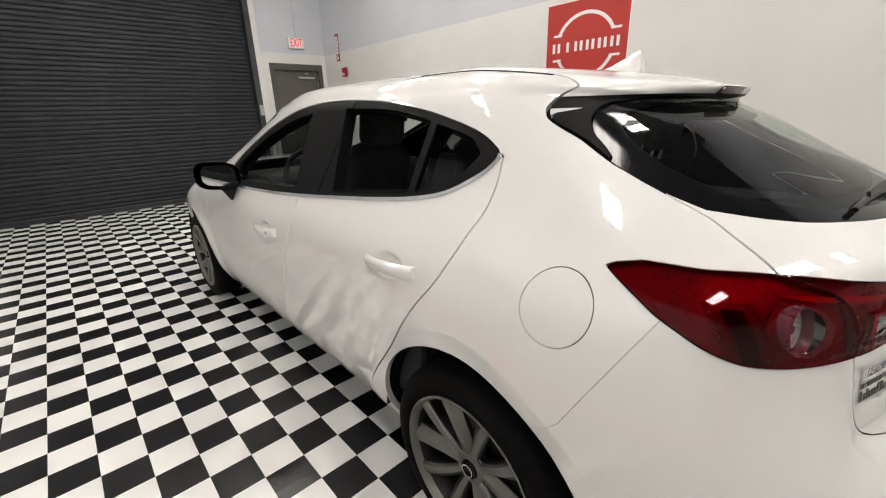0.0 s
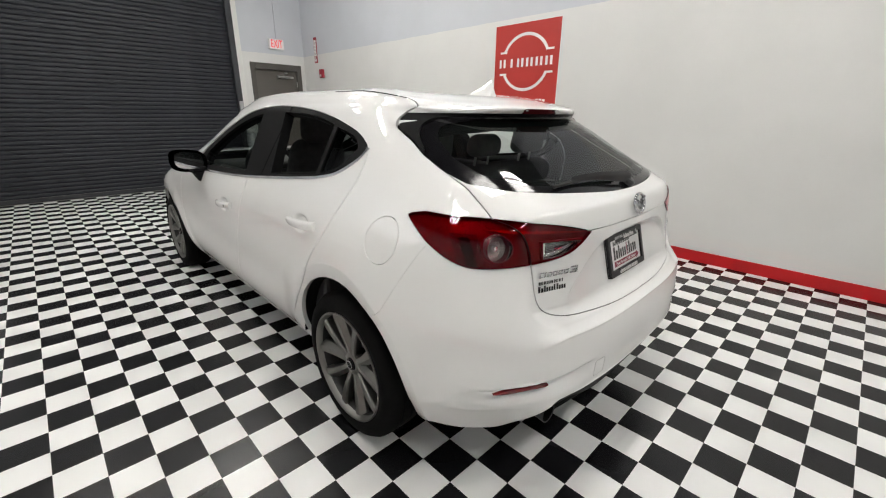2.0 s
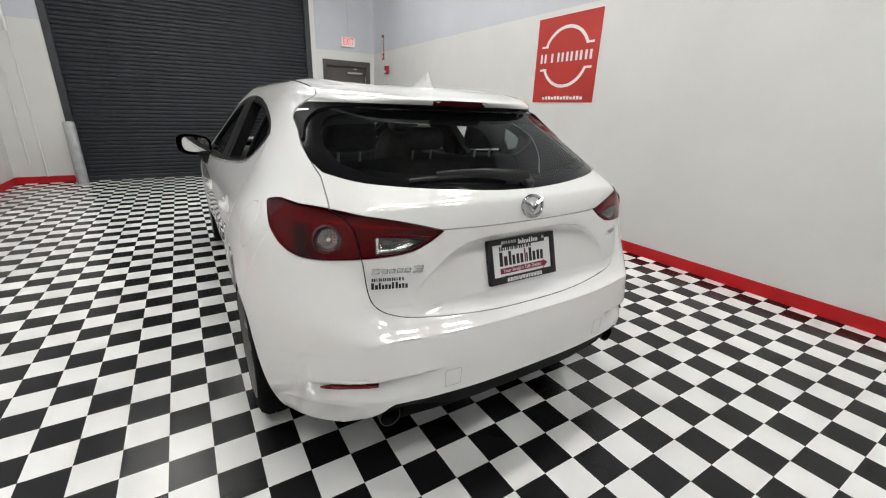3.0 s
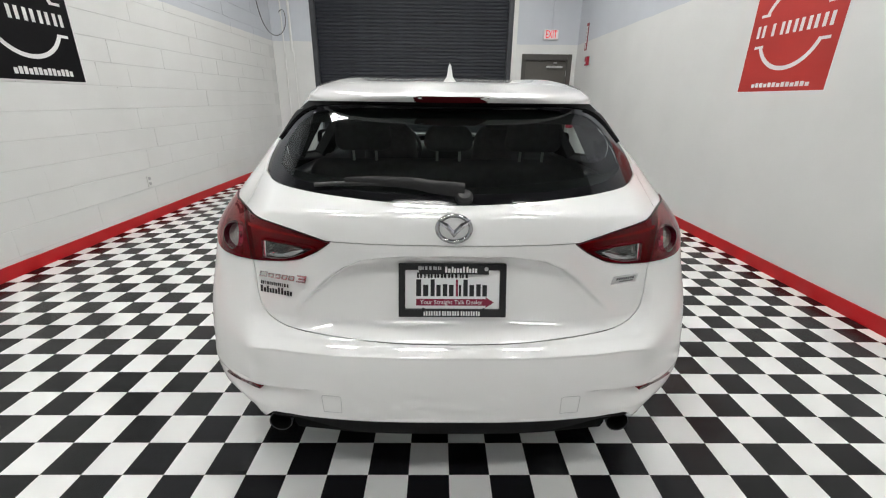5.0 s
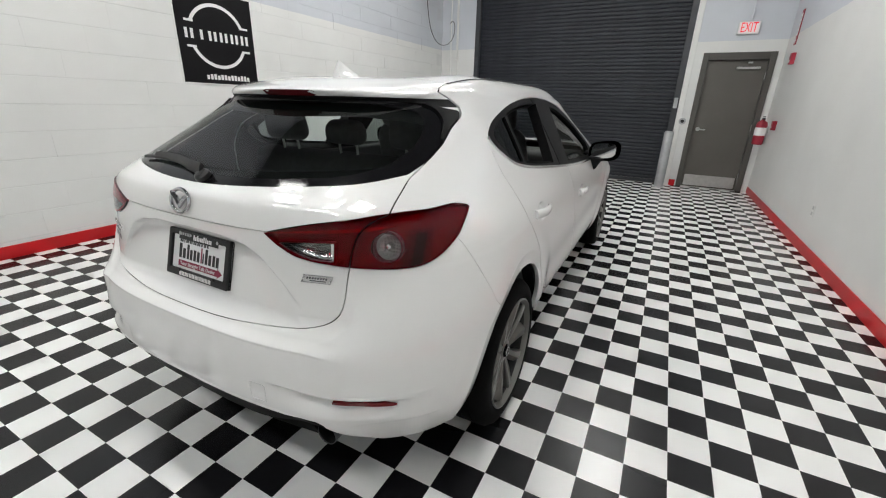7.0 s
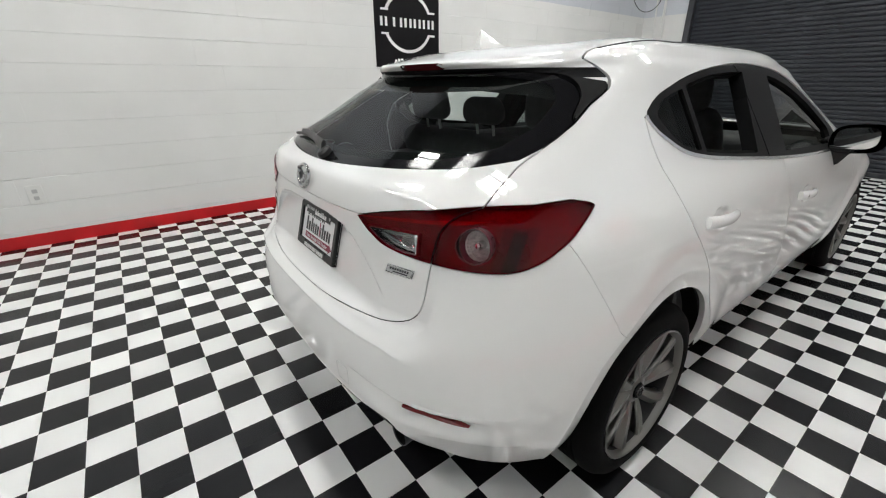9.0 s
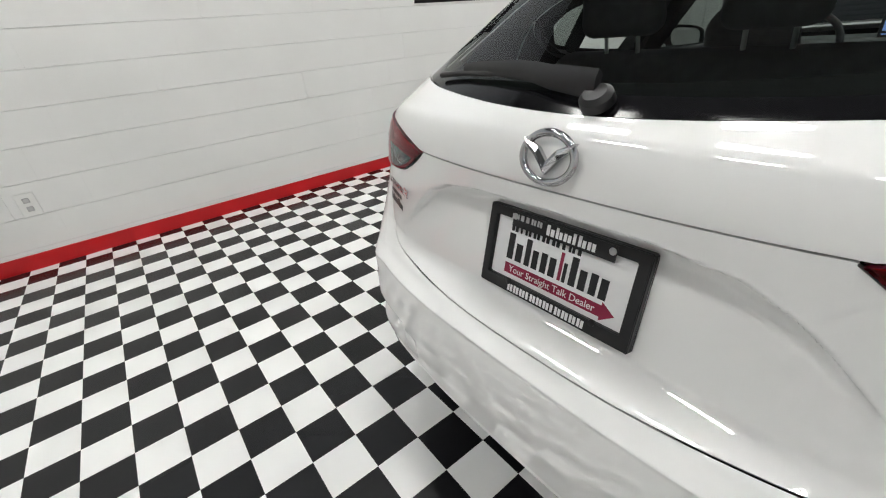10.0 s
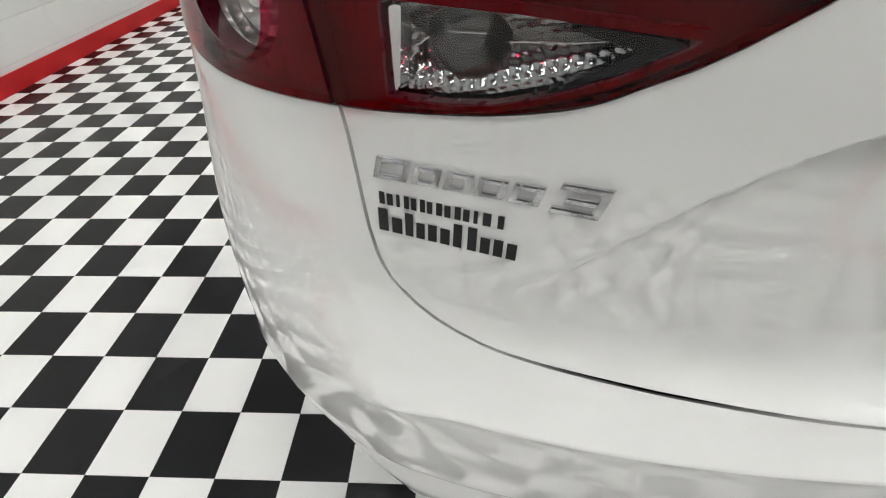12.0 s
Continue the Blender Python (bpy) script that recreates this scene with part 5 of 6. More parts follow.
# ---- door handles and mirrors ----
for s in (1, -1):
    for (hy, hz), nm in zip(HANDLES, ("r", "f")):
        p, nn = on_side(hy + 0.02, hz, s)
        q, _ = on_side(hy - 0.10, hz + 0.004, s)
        bm = bmesh.new()
        secs = []
        for k in range(13):
            f = k / 12
            yy = hy + 0.125 - 0.235 * f
            pp, _ = on_side(yy, hz, s)
            bow = 0.030 * math.sin(math.pi * (0.06 + 0.88 * f)) ** 0.55 + 0.002
            base_x = s * max(abs(on_side(hy + 0.16, hz, s)[0].x), abs(on_side(hy - 0.14, hz, s)[0].x) - 0.004)
            hh = 0.0155 + 0.004 * f
            xx = base_x + s * (bow - 0.008)
            zz = hz + 0.012 * f - 0.008
            secs.append([bm.verts.new((xx + s * a * 0.009, yy, zz + b * hh)) for a, b in ((1, -0.5), (1.25, 0.1), (0.8, 0.8), (-0.6, 1), (-1, 0), (-0.6, -1), (0.6, -0.95))])
        for a, b in zip(secs, secs[1:]):
            for j in range(7):
                bm.faces.new((a[j], a[(j + 1) % 7], b[(j + 1) % 7], b[j]))
        bm.faces.new(secs[0])
        bm.faces.new(secs[-1][::-1])
        handle = attach(smooth(part("door_handle", bm, M_PAINT, label="white pull door handle"), 60), CAR)
        if nm == "f":
            yy = hy + 0.125 - 0.235 * 0.80
            bow = 0.030 * math.sin(math.pi * (0.06 + 0.88 * 0.80)) ** 0.55 + 0.002
            at = Vector((base_x + s * (bow - 0.008) + s * 0.0085, yy, hz + 0.012 * 0.80 - 0.008))
            attach(smooth(part("handle_button", lathe([(-0.004, 0.0075), (0.0022, 0.0072), (0.003, 0.0)], 20, "z"), M_BLACK)), handle, frame_at(at, (s, 0, 0)))
    # mirror: dark shell, glass and foot
    mx, my, mz = s * 0.930, 2.46, 1.018
    bm = bmesh.new()
    secs = []
    for k in range(9):
        f = k / 8
        y = my - 0.055 + 0.15 * f
        g = math.sqrt(max(0.0, 1 - f ** 2.2)) * 0.98 + 0.02
        ring = []
        for j in range(20):
            t = 2 * math.pi * j / 20
            c, sn = math.cos(t), math.sin(t)
            ax = 0.106 * (abs(c) ** 0.6) * (1 if c >= 0 else -1)
            az = 0.070 * (abs(sn) ** 0.65) * (1 if sn >= 0 else -1)
            ring.append(bm.verts.new((mx + s * (ax * g - 0.012 * f), y, mz + az * g + 0.012 * ax / 0.112)))
        secs.append(ring)
    for a, b in zip(secs, secs[1:]):
        for j in range(20):
            bm.faces.new((a[j], a[(j + 1) % 20], b[(j + 1) % 20], b[j]))
    bm.faces.new(secs[-1])
    mir = attach(smooth(part("wing_mirror", bm, M_GLOSSBLACK, label="gloss black wing mirror"), 60), CAR)
    vs = []
    for t in np.linspace(0, 2 * math.pi, 32, endpoint=False):
        c, sn = math.cos(t), math.sin(t)
        gx = 0.082 * (abs(c) ** 0.6) * (1 if c >= 0 else -1)
        gz = 0.052 * (abs(sn) ** 0.65) * (1 if sn >= 0 else -1)
        vs.append((mx + s * (gx - 0.010), my - 0.032 - 0.09 * gx, mz + gz + 0.10 * gx))
    attach(raw("mirror_glass", vs, [tuple(range(32))], M_MIRROR, label="mirror glass"), mir)
    bm = bmesh.new()
    for (x0, x1, y0, y1, z) in ((0.80, 0.93, -0.04, 0.06, -0.045),):
        top = [bm.verts.new((s * x, my + y, mz + z)) for x, y in ((x0, y0), (x1, y0), (x1, y1), (x0, y1))]
        low_v = [bm.verts.new((s * x, my + y, mz + z - d)) for x, y, d in ((0.80, 0.0, 0.115), (0.875, 0.0, 0.10), (0.87, 0.04, 0.09), (0.80, 0.04, 0.10))]
        bm.faces.new(top)
        bm.faces.new(low_v)
        for j in range(4):
            bm.faces.new((top[j], top[(j + 1) % 4], low_v[(j + 1) % 4], low_v[j]))
    bmesh.ops.bevel(bm, geom=list(bm.edges), offset=0.008, segments=2, affect="EDGES")
    attach(smooth(part("mirror_foot", bm, M_BLACK)), mir)

# ---- rear badges, plate, reflectors ----
def chrome_ring(rx, rz, r, seg=48):
    bm = bmesh.new()
    rings = []
    for k in range(seg):
        t = 2 * math.pi * k / seg
        c, sn = math.cos(t), math.sin(t)
        rings.append([bm.verts.new(((rx + r * math.cos(a)) * c, (rz + r * math.cos(a)) * sn, 0.9 * r * math.sin(a))) for a in np.linspace(0, 2 * math.pi, 8, endpoint=False)])
    for k in range(seg):
        p, q = rings[k], rings[(k + 1) % seg]
        for j in range(8):
            bm.faces.new((p[j], q[j], q[(j + 1) % 8], p[(j + 1) % 8]))
    return bm


p, nn = on_skin(0.0, 0.998)
m = frame_at(p + nn * 0.009, nn)
logo = attach(smooth(part("emblem", chrome_ring(0.0455, 0.0355, 0.0062), M_EMBLEM, label="chrome oval emblem with a winged stroke"), 80), gate_ob, m)
bm = bmesh.new()
for sgn in (1, -1):
    poly = [(0, -0.018), (sgn * 0.022, 0.006), (sgn * 0.060, 0.022), (sgn * 0.052, 0.006), (sgn * 0.026, -0.014), (0, -0.044)]
    ridge = [(0, -0.031), (sgn * 0.024, -0.004), (sgn * 0.052, 0.014)]
    low_ = [bm.verts.new((x, y, -0.006)) for x, y in poly]
    top_ = [bm.verts.new((x, y, 0.004)) for x, y in poly]
    rid_ = [bm.verts.new((x, y, 0.0095)) for x, y in ridge]
    for j in range(6):
        bm.faces.new((low_[j], low_[(j + 1) % 6], top_[(j + 1) % 6], top_[j]))
    # two slopes that meet in a crest
    for j in range(2):
        bm.faces.new((top_[j], top_[j + 1], rid_[j + 1], rid_[j]))
        bm.faces.new((rid_[j], rid_[j + 1], top_[4 - j], top_[5 - j]))
    bm.faces.new((top_[2], top_[3], rid_[2]))
bmesh.ops.recalc_face_normals(bm, faces=bm.faces)
attach(part("emblem_stroke", bm, M_EMBLEM), logo, Matrix.Translation((0, 0.009, 0.001)) @ Matrix.Scale(0.76, 4))


def follow(name, polys, m, material, parent, thick=0.002, bevel=0.0, label=""):
    """Flat shapes (in the plane of m) as one raised part."""
    bm = bmesh.new()
    for poly in polys:
        lo = [bm.verts.new((x, y, 0)) for x, y in poly]
        hi = [bm.verts.new((x, y, thick)) for x, y in poly]
        bm.faces.new(hi)
        for j in range(len(poly)):
            bm.faces.new((lo[j], lo[(j + 1) % len(poly)], hi[(j + 1) % len(poly)], hi[j]))
    if bevel:
        bmesh.ops.bevel(bm, geom=[e for e in bm.edges if all(abs(v.co.z - thick) < 1e-6 for v in e.verts)], offset=bevel, segments=2, affect="EDGES")
    return attach(part(name, bm, material, label=label), parent, m)


def rect(x0, y0, x1, y1, slant=0.0):
    return [(x0, y0), (x1, y0), (x1 + slant, y1), (x0 + slant, y1)]


# number plate in its black frame, tilted with the tailgate
pc = Vector((0.0, 0.0175, 0.8045))
pn = Vector((0, -0.966, 0.258)).normalized()
m = frame_at(pc, pn)
bm = bmesh.new()
add_box(bm, (-0.157, -0.078, -0.012), (0.157, 0.078, -0.002), 0.004)
plate = attach(part("number_plate", bm, M_PLATE, label="white dealer plate in a black frame"), gate_ob, m)
W2, H2 = 0.157, 0.079
outer = [(-W2, -H2), (W2, -H2), (W2, H2), (-W2, H2)]
inner_ = [(-0.138, -0.055), (0.138, -0.055), (0.138, 0.060), (-0.138, 0.060)]
bm = bmesh.new()
for z0, z1 in ((-0.002, 0.006),):
    lo = [bm.verts.new((x, y, z1)) for x, y in outer]
    li = [bm.verts.new((x, y, z1)) for x, y in inner_]
    bo = [bm.verts.new((x, y, -0.014)) for x, y in outer]
    bi = [bm.verts.new((x, y, z0)) for x, y in inner_]
    for j in range(4):
        k = (j + 1) % 4
        bm.faces.new((lo[j], lo[k], li[k], li[j]))
        bm.faces.new((bo[j], bo[k], lo[k], lo[j]))
        bm.faces.new((li[j], li[k], bi[k], bi[j]))
bmesh.ops.bevel(bm, geom=[e for e in bm.edges], offset=0.0015, segments=2, affect="EDGES")
attach(part("plate_frame", bm, M_BLACK, label="black plastic plate frame"), plate, Matrix())
T = Matrix.Translation


def block_word(x0, y0, h, widths, gap, ups=()):
    """Blocked-out lettering: one bar a letter, some taller."""
    out, x = [], x0
    for k, w in enumerate(widths):
        top = h * (1.38 if k in ups else 1.0)
        if w > 0.009:
            out.append(rect(x, y0, x + w * 0.40, y0 + top))
            out.append(rect(x + w * 0.56, y0, x + w * 0.98, y0 + h * 0.94))
        else:
            out.append(rect(x, y0, x + w * 0.75, y0 + top))
        x += w + gap
    return out


word = block_word(-0.106, -0.018, 0.036, (0.036, 0.030, 0.032, 0.016, 0.032, 0.032), 0.006, (0, 1, 3, 4))
attach_mat = lambda nm, polys, mt, z: follow(nm, polys, T((0, 0, z)), mt, plate, 0.0006)
for k, q in enumerate(word):
    attach_mat("print_bar", [q], M_MAROON if k == 6 else M_INK, -0.0022)
for q in block_word(-0.104, 0.036, 0.016, (0.016, 0.006, 0.014, 0.014, 0.016, 0.016, 0.008, 0.012, 0.009), 0.005):
    attach_mat("print_bar", [q], M_INK, -0.0022)
attach_mat("red_banner", [rect(-0.106, -0.046, 0.102, -0.026), [(0.098, -0.052), (0.122, -0.036), (0.098, -0.020)]], M_MAROON, -0.0022)
lt = lettering("slogan", "Your Straight Talk Dealer", 0.0175, T((-0.003, -0.036, -0.0008)), M_PRINT_WHITE, depth=0.0003)
lt.parent = plate
attach_mat("top_strip", [rect(-0.098, 0.048, 0.105, 0.074)], M_INK, 0.0062)
for q in block_word(-0.022, 0.053, 0.013, (0.016, 0.013, 0.014, 0.007, 0.014, 0.014), 0.003, (0, 1, 3, 4)):
    attach_mat("print_bar", [q], M_PRINT_WHITE, 0.0070)
for q in block_word(-0.100, 0.061, 0.010, (0.010, 0.004, 0.009, 0.009, 0.010, 0.010), 0.003):
    attach_mat("print_bar", [q], M_GREYPLATE, 0.0070)
for q in block_word(-0.084, -0.0745, 0.014, (0.012,) * 3 + (0.007,) + (0.012,) * 3 + (0.007,) + (0.012,) * 4, 0.0028):
    attach_mat("print_bar", [q], M_PRINT_WHITE, 0.0062)
for x, y in ((-0.093, 0.066), (0.098, 0.064), (-0.085, -0.058), (0.092, -0.058)):
    attach(smooth(part("plate_screw", lathe([(0.004, 0.0065), (0.007, 0.006), (0.0085, 0.0)], 16, "z"), M_BLACK if y < 0 else M_GREYPLATE)), plate, T((x, y, 0.0)))

# model badge and dealer sticker, both set on the sloping tailgate corner
def gate_frame(x, z, lift):
    p, nn = on_skin(x, z)
    p1, _ = on_skin(x - 0.05, z)
    p2, _ = on_skin(x + 0.05, z)
    r = (p2 - p1).normalized()
    u_ = nn.cross(r).normalized()
    n2 = r.cross(u_).normalized()
    mm = Matrix((r, u_, n2)).transposed().to_4x4()
    mm.translation = p + n2 * lift
    return mm


def strokes(cells, h, sl):
    """Plain badge strokes: bars with a slant."""
    return [rect(x + y0 * sl, y0, x + y0 * sl + w, y1, (y1 - y0) * sl) for x, w, y0, y1 in cells]


m = gate_frame(-0.503, 0.838, 0.001)
cells = []
x = -0.070
for k, w in enumerate((0.026, 0.020, 0.019, 0.020, 0.020)):
    top = 0.017 if k == 0 else 0.0145
    cells += [[(x, 0.0045, -0.007, top - 0.007), (x + w - 0.0045, 0.0045, -0.007, top - 0.007), (x + 0.004, w - 0.008, -0.007, -0.003), (x + 0.004, w - 0.008, top - 0.011, top - 0.007)]]
    x += w + 0.0035
x += 0.004
cells += [[(x, 0.030, -0.009, -0.0045), (x, 0.030, 0.0085, 0.013), (x + 0.025, 0.006, -0.009, 0.013), (x + 0.006, 0.022, -0.0005, 0.004)]]
for c in cells:
    follow("badge_stroke", strokes(c, 0.02, 0.25), m, M_BADGE, gate_ob, 0.0035, 0.0011, "raised chrome badge lettering blocked out")
m = gate_frame(-0.522, 0.7915, 0.0008)
for q in block_word(-0.052, 0.016, 0.0105, (0.0115, 0.0035, 0.010, 0.010, 0.0115, 0.0115, 0.004, 0.008, 0.006), 0.0028):
    follow("sticker_bar", [q], m, M_INK, gate_ob, 0.0004)
for q in block_word(-0.054, -0.0085, 0.0148, (0.0205, 0.0165, 0.018, 0.0088, 0.0175, 0.0175), 0.0024, (0, 1, 3, 4)):
    follow("sticker_bar", [q], m, M_INK, gate_ob, 0.0004)
m = gate_frame(0.507, 0.836, 0.001)
bd = follow("trim_badge", [rect(-0.047, -0.012, 0.042, 0.012, 0.008)], m, M_CHROME, gate_ob, 0.0025, 0.001, "chrome trim badge")
follow("badge_panel", [rect(-0.039, -0.0085, 0.037, 0.0085, 0.006)], T((0, 0, 0.0026)), M_GREYPLATE, bd, 0.0006)
follow("badge_bar", [rect(-0.030 + k * 0.008, 0.000, -0.0245 + k * 0.008, 0.006, 0.002) for k in range(8)], T((0, 0, 0.0033)), M_DARKSTEEL, bd, 0.0004)
follow("badge_bar", [rect(-0.020, -0.006, 0.028, -0.003, 0.001)], T((0, 0, 0.0033)), M_DARKSTEEL, bd, 0.0004)

# bumper reflectors and tow-eye covers
for s in (1, -1):
    bm = bmesh.new()
    rows = []
    for k in range(17):
        f = k / 16
        x = s * (0.586 + 0.153 * f)
        z = 0.474 + 0.10 * (0.739 - abs(x))
        p = Vector((x, on_skin(x, z)[0].y - 0.007 - 0.020 * (1 - f), z))
        nn = Vector((s * 0.36, -0.93, 0)).normalized()
        hgt = 0.0066 * (1 - abs(2 * f - 0.9) ** 3 * 0.72)
        rows.append([bm.verts.new(p + nn * d + Vector((0, 0, hh))) for d, hh in ((-0.045, hgt), (0.004, hgt), (0.004, -hgt), (-0.045, -hgt))])
    for a, b in zip(rows, rows[1:]):
        for j in range(3):
            bm.faces.new((a[j], b[j], b[j + 1], a[j + 1]))
    bm.faces.new(rows[0])
    bm.faces.new(rows[-1][::-1])
    attach(part("bumper_reflector", bm, M_REFLECTOR, label="thin red bumper reflector"), CAR)
    x = s * 0.353
    line = []
    for dx, dz in ((-0.028, -0.031), (0.028, -0.031), (0.030, 0.025), (0.025, 0.031), (-0.025, 0.031), (-0.030, 0.025), (-0.028, -0.031)):
        p, nn = on_skin(x + dx * 0.95, 0.480 + dz * 0.98)
        line.append(tuple(p + nn * 0.0001))
    cu = bmesh.new()
    for a, b in zip(line, line[1:]):
        add_tube(cu, a, b, 0.0011, 6)
    attach(part("tow_cover_seam", cu, M_GREYPLATE), CAR)

# ---- interior ----
def cushion(lo, hi, bev):
    bm = box(lo, hi, bev, 4)
    return bm


def seat(x, y):
    bm = cushion((x - 0.26, y - 0.05, 0.42), (x + 0.26, y + 0.48, 0.58), 0.06)
    st = attach(smooth(part("front_seat", bm, M_CLOTH, label="black cloth front seat"), 60), CAR)
    bm = cushion((-0.225, -0.075, 0.0), (0.225, 0.075, 0.68), 0.075)
    for v in bm.verts:
        if v.co.z > 0.3:
            v.co.x *= 1 - 0.40 * ((v.co.z - 0.3) / 0.38) ** 2.2
    attach(smooth(part("backrest", bm, M_CLOTH), 60), st, pose(x, y, 0.52, 18, 0, 0))
    bm = cushion((-0.112, -0.055, 0.0), (0.112, 0.055, 0.18), 0.05)
    attach(smooth(part("headrest", bm, M_CLOTH), 60), st, pose(x, y - 0.215, 1.145, 10, 0, 0))
    bm = bmesh.new()
    for dx in (-0.05, 0.05):
        add_tube(bm, (x + dx, y - 0.19, 1.05), (x + dx, y - 0.20, 1.16), 0.006)
    attach(part("headrest_post", bm, M_STEEL), st)


for x in (-0.37, 0.37):
    seat(x, 1.97)
bm = cushion((-0.62, 1.0, 0.42), (0.62, 1.45, 0.58), 0.06)
bench = attach(smooth(part("rear_seat", bm, M_CLOTH, label="black cloth rear bench seat"), 60), CAR)
attach(smooth(part("backrest", cushion((-0.62, -0.07, 0), (0.62, 0.07, 0.60), 0.06), M_CLOTH), 60), bench, pose(0, 0.98, 0.50, 18, 0, 0))
for x in (-0.37, 0.0, 0.37):
    w, h = (0.125, 0.16) if x else (0.11, 0.11)
    bm = cushion((-w, -0.045, 0), (w, 0.045, h), 0.044)
    for v in bm.verts:
        v.co.x *= 1 - 0.16 * (v.co.z / h) ** 2
    attach(smooth(part("headrest", bm, M_CLOTH), 60), bench, pose(x, 0.785, 1.115, 10, 0, 0))
    bm = bmesh.new()
    for dx in (-0.05, 0.05):
        add_tube(bm, (x + dx, 0.80, 1.04), (x + dx, 0.785, 1.13), 0.006)
    attach(part("headrest_post", bm, M_STEEL), bench)
attach(part("parcel_shelf", box((-0.58, 0.25, 0.93), (0.58, 0.78, 0.95), 0.008), M_DASH), CAR)
bm = cushion((-0.72, 2.72, 0.62), (0.72, 3.10, 0.955), 0.07)
dash = attach(smooth(part("dashboard", bm, M_DASH, label="black plastic dashboard"), 60), CAR)
attach(part("display", box((-0.10, 2.69, 0.955), (0.10, 2.71, 1.06), 0.006), M_BLACK), dash)
attach(part("display_picture", box((-0.085, 2.687, 0.985), (-0.02, 2.6895, 1.03)), M_SCREEN), dash)
attach(part("display_icons", box((-0.085, 2.687, 0.967), (0.07, 2.6895, 0.973)), M_SCREEN), dash)
bm = chrome_ring(0.172, 0.172, 0.016, 40)
add_box(bm, (-0.16, -0.02, -0.012), (0.16, 0.02, 0.004), 0.006)
add_box(bm, (-0.02, -0.16, -0.012), (0.02, 0.0, 0.004), 0.006)
attach(smooth(part("steering_wheel", bm, M_BLACK, label="black three-spoke steering wheel"), 60), dash, pose(-0.37, 2.50, 0.93, 68, 0, 0))
attach(smooth(part("interior_mirror", box((-0.12, 2.16, 1.245), (0.12, 2.185, 1.305), 0.012, 3), M_BLACK)), CAR)
attach(part("interior_mirror_glass", box((-0.105, 2.157, 1.252), (0.105, 2.1595, 1.298)), M_MIRROR), CAR)
for s in (1, -1):
    attach(part("door_card", box((min(s * 0.70, s * 0.80), 1.0, 0.35), (max(s * 0.70, s * 0.80), 2.70, 0.985), 0.02), M_DASH), CAR)
attach(part("centre_console", box((-0.11, 1.6, 0.35), (0.11, 2.75, 0.62), 0.03), M_DASH), CAR)

# ---- pieces: floor tiles and wall blocks ----
def shared_box(name, size, material, bevel):
    bm = box((-size[0] / 2, -size[1] / 2, -size[2] / 2), (size[0] / 2, size[1] / 2, size[2] / 2), bevel, 1)
    me = bpy.data.meshes.new(name)
    bm.to_mesh(me)
    bm.free()
    me.materials.append(material)
    return me


tile_mesh = [shared_box("tile", (TILE - 0.0004, TILE - 0.0004, 0.006), m, 0.0003) for m in (M_BLACK_TILE, M_WHITE_TILE)]
i0, i1 = math.ceil((XL - TX0) / TILE) - 1, math.floor((XR - TX0) / TILE)
j0, j1 = math.ceil((YB - TY0) / TILE) - 1, math.floor((YF - TY0) / TILE)
rest = ([], [])
for i in range(i0, i1 + 1):
    for j in range(j0, j1 + 1):
        black = (i - j) % 2 == 1
        a, b = max(XL, TX0 + i * TILE), min(XR, TX0 + (i + 1) * TILE)
        c, d = max(YB, TY0 + j * TILE), min(YF, TY0 + (j + 1) * TILE)
        x, y = TX0 + (i + 0.5) * TILE, TY0 + (j + 0.5) * TILE
        near = -1.95 < x < -0.62 and -0.6 < y < 1.9 or 0.6 < x < 1.75 and -0.3 < y < 1.5
        if near:
            o = new("tile", tile_mesh[0 if black else 1])
            o.location = (x, y, -0.003)
            o.parent = floor
        else:
            rest[0 if black else 1].append((a + 0.0002, b - 0.0002, c + 0.0002, d - 0.0002))
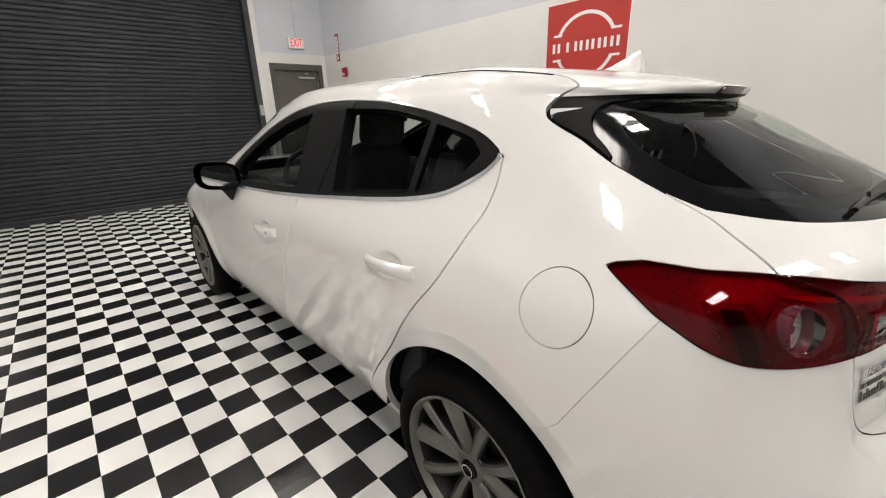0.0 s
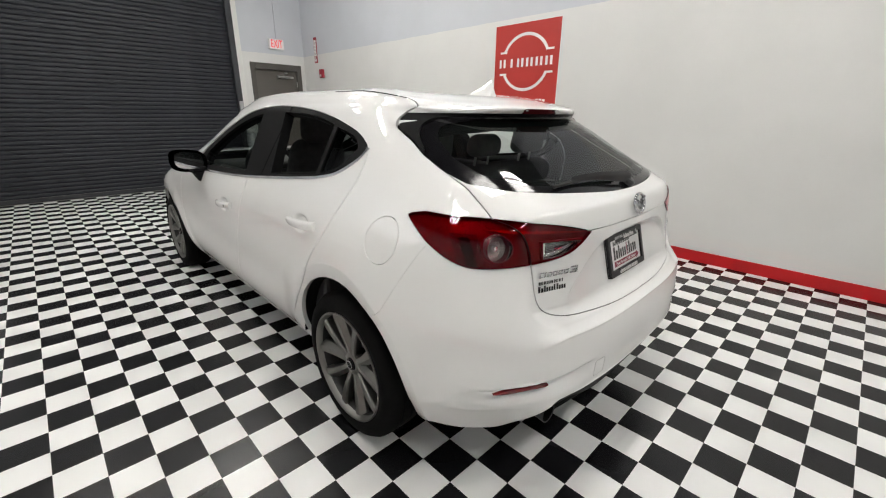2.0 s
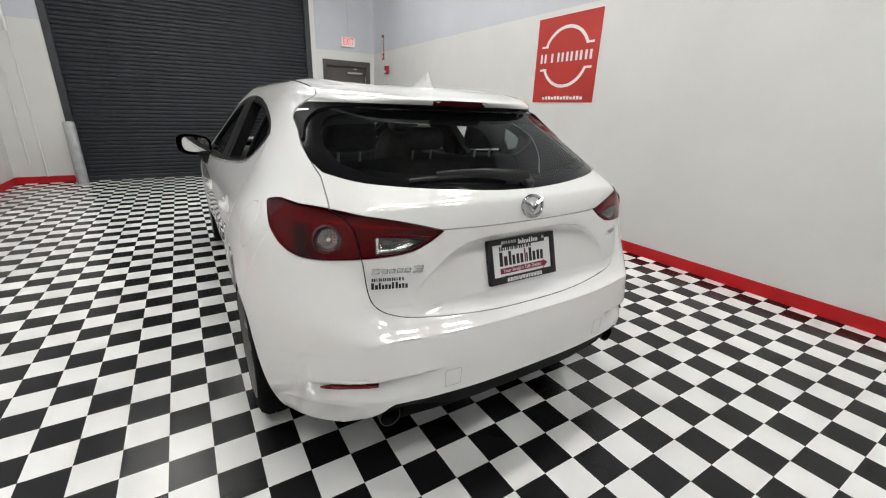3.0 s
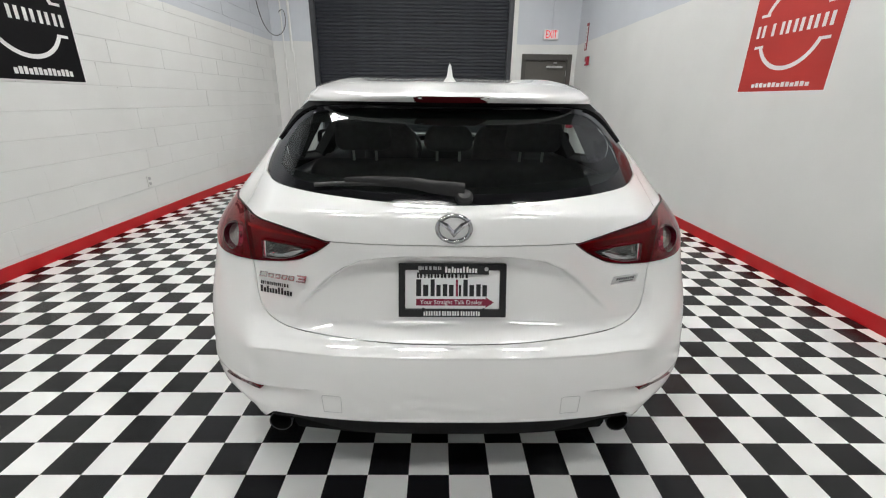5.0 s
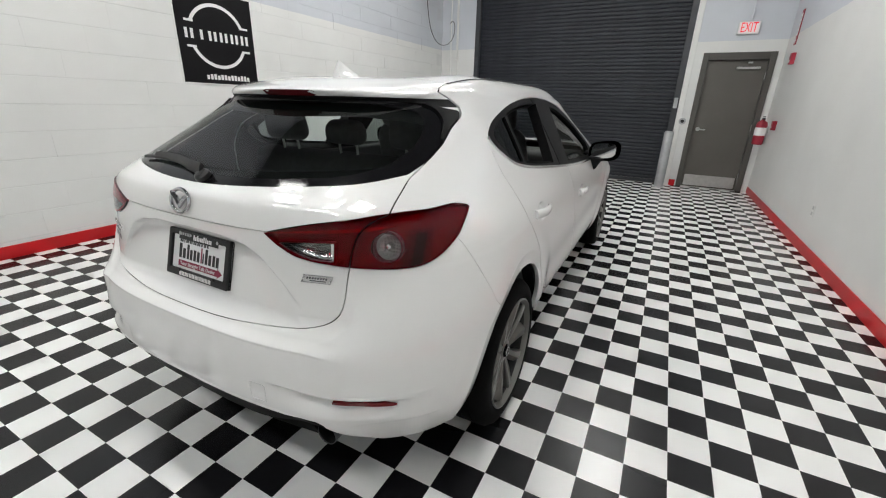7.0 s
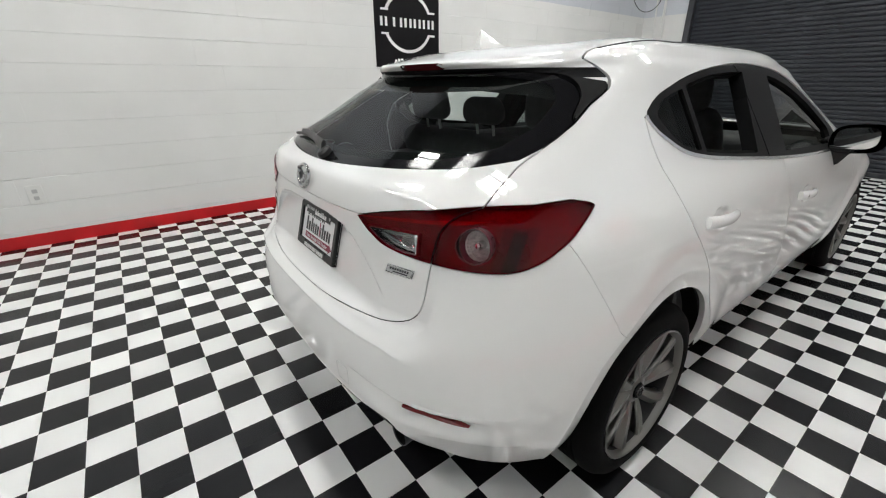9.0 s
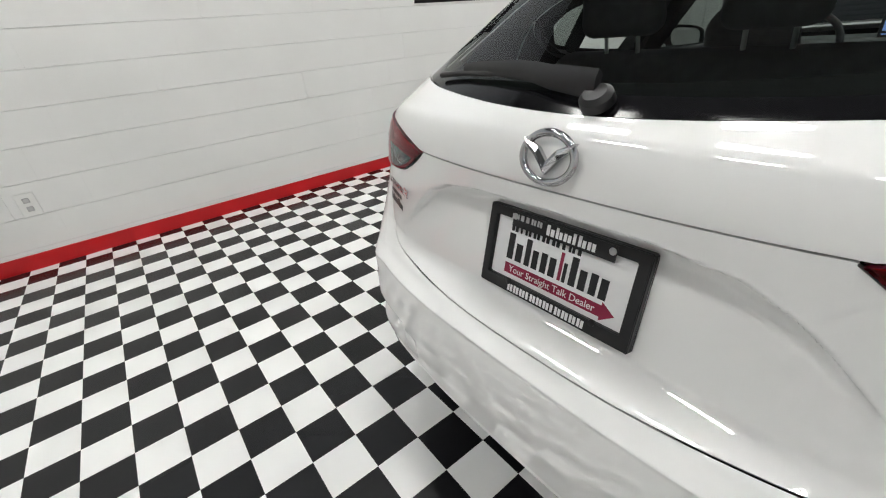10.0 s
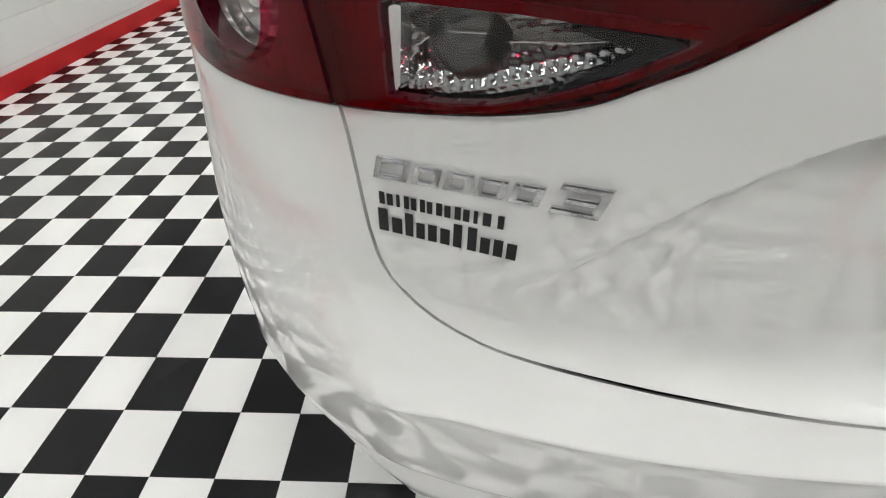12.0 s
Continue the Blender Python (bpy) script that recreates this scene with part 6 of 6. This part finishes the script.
for cells, m, nm in ((rest[0], M_BLACK_TILE, "black_tiles"), (rest[1], M_WHITE_TILE, "white_tiles")):
    vs, fs = [], []
    for a, b, c, d in cells:
        k = len(vs)
        vs += [(a, c, 0), (b, c, 0), (b, d, 0), (a, d, 0), (a, c, -0.006), (b, c, -0.006), (b, d, -0.006), (a, d, -0.006)]
        fs += [(k, k + 1, k + 2, k + 3), (k, k + 4, k + 5, k + 1), (k + 1, k + 5, k + 6, k + 2), (k + 2, k + 6, k + 7, k + 3), (k + 3, k + 7, k + 4, k)]
    tagged(raw(nm, vs, fs, m, floor), kind="stuff")

# painted concrete blocks
BL, BHT, BZ0 = 0.42, 0.2135, -0.076
bm = box((-0.006, -BL / 2 + 0.0002, -BHT / 2 + 0.002), (0.006, BL / 2 - 0.0002, BHT / 2 - 0.002))
bmesh.ops.bevel(bm, geom=[e for e in bm.edges if abs(e.verts[0].co.y - e.verts[1].co.y) > 0.1], offset=0.0018, segments=1, affect="EDGES")
block_mesh = bpy.data.meshes.new("block")
bm.to_mesh(block_mesh)
bm.free()
block_mesh.materials.append(M_BLOCK)
vs, fs = [], []
rng = random.Random(5)
for r in range(int((ZC - BZ0) / BHT) + 1):
    z = BZ0 + (r + 0.5) * BHT
    y = YB + (BL / 2 if r % 2 else BL)
    while y < YF - BL / 2 + 0.05:
        dx = rng.uniform(-0.0012, 0.0012)
        if z < 2.35 and -1.9 < y < 7.6 and z > 0.1:
            o = new("block", block_mesh)
            o.location = (XL - 0.006 + dx + 0.0005, y, z)
            o.rotation_euler = (0, rng.uniform(-0.003, 0.003), rng.uniform(-0.002, 0.002))
            o.parent = wall_west
        else:
            k = len(vs)
            a, b, c, d, e = y - BL / 2 + 0.0004, y + BL / 2 - 0.0004, max(0, z - BHT / 2 + 0.00225), min(ZC, z + BHT / 2 - 0.00225), XL + 0.0005 + dx
            if d > c:
                vs += [(e, a, c), (e, b, c), (e, b, d), (e, a, d), (XL - 0.005, a, c), (XL - 0.005, b, c), (XL - 0.005, b, d), (XL - 0.005, a, d)]
                fs += [(k, k + 1, k + 2, k + 3), (k, k + 4, k + 5, k + 1), (k + 1, k + 5, k + 6, k + 2), (k + 2, k + 6, k + 7, k + 3), (k + 3, k + 7, k + 4, k)]
        y += BL
tagged(raw("blocks", vs, fs, M_BLOCK, wall_west), kind="stuff")
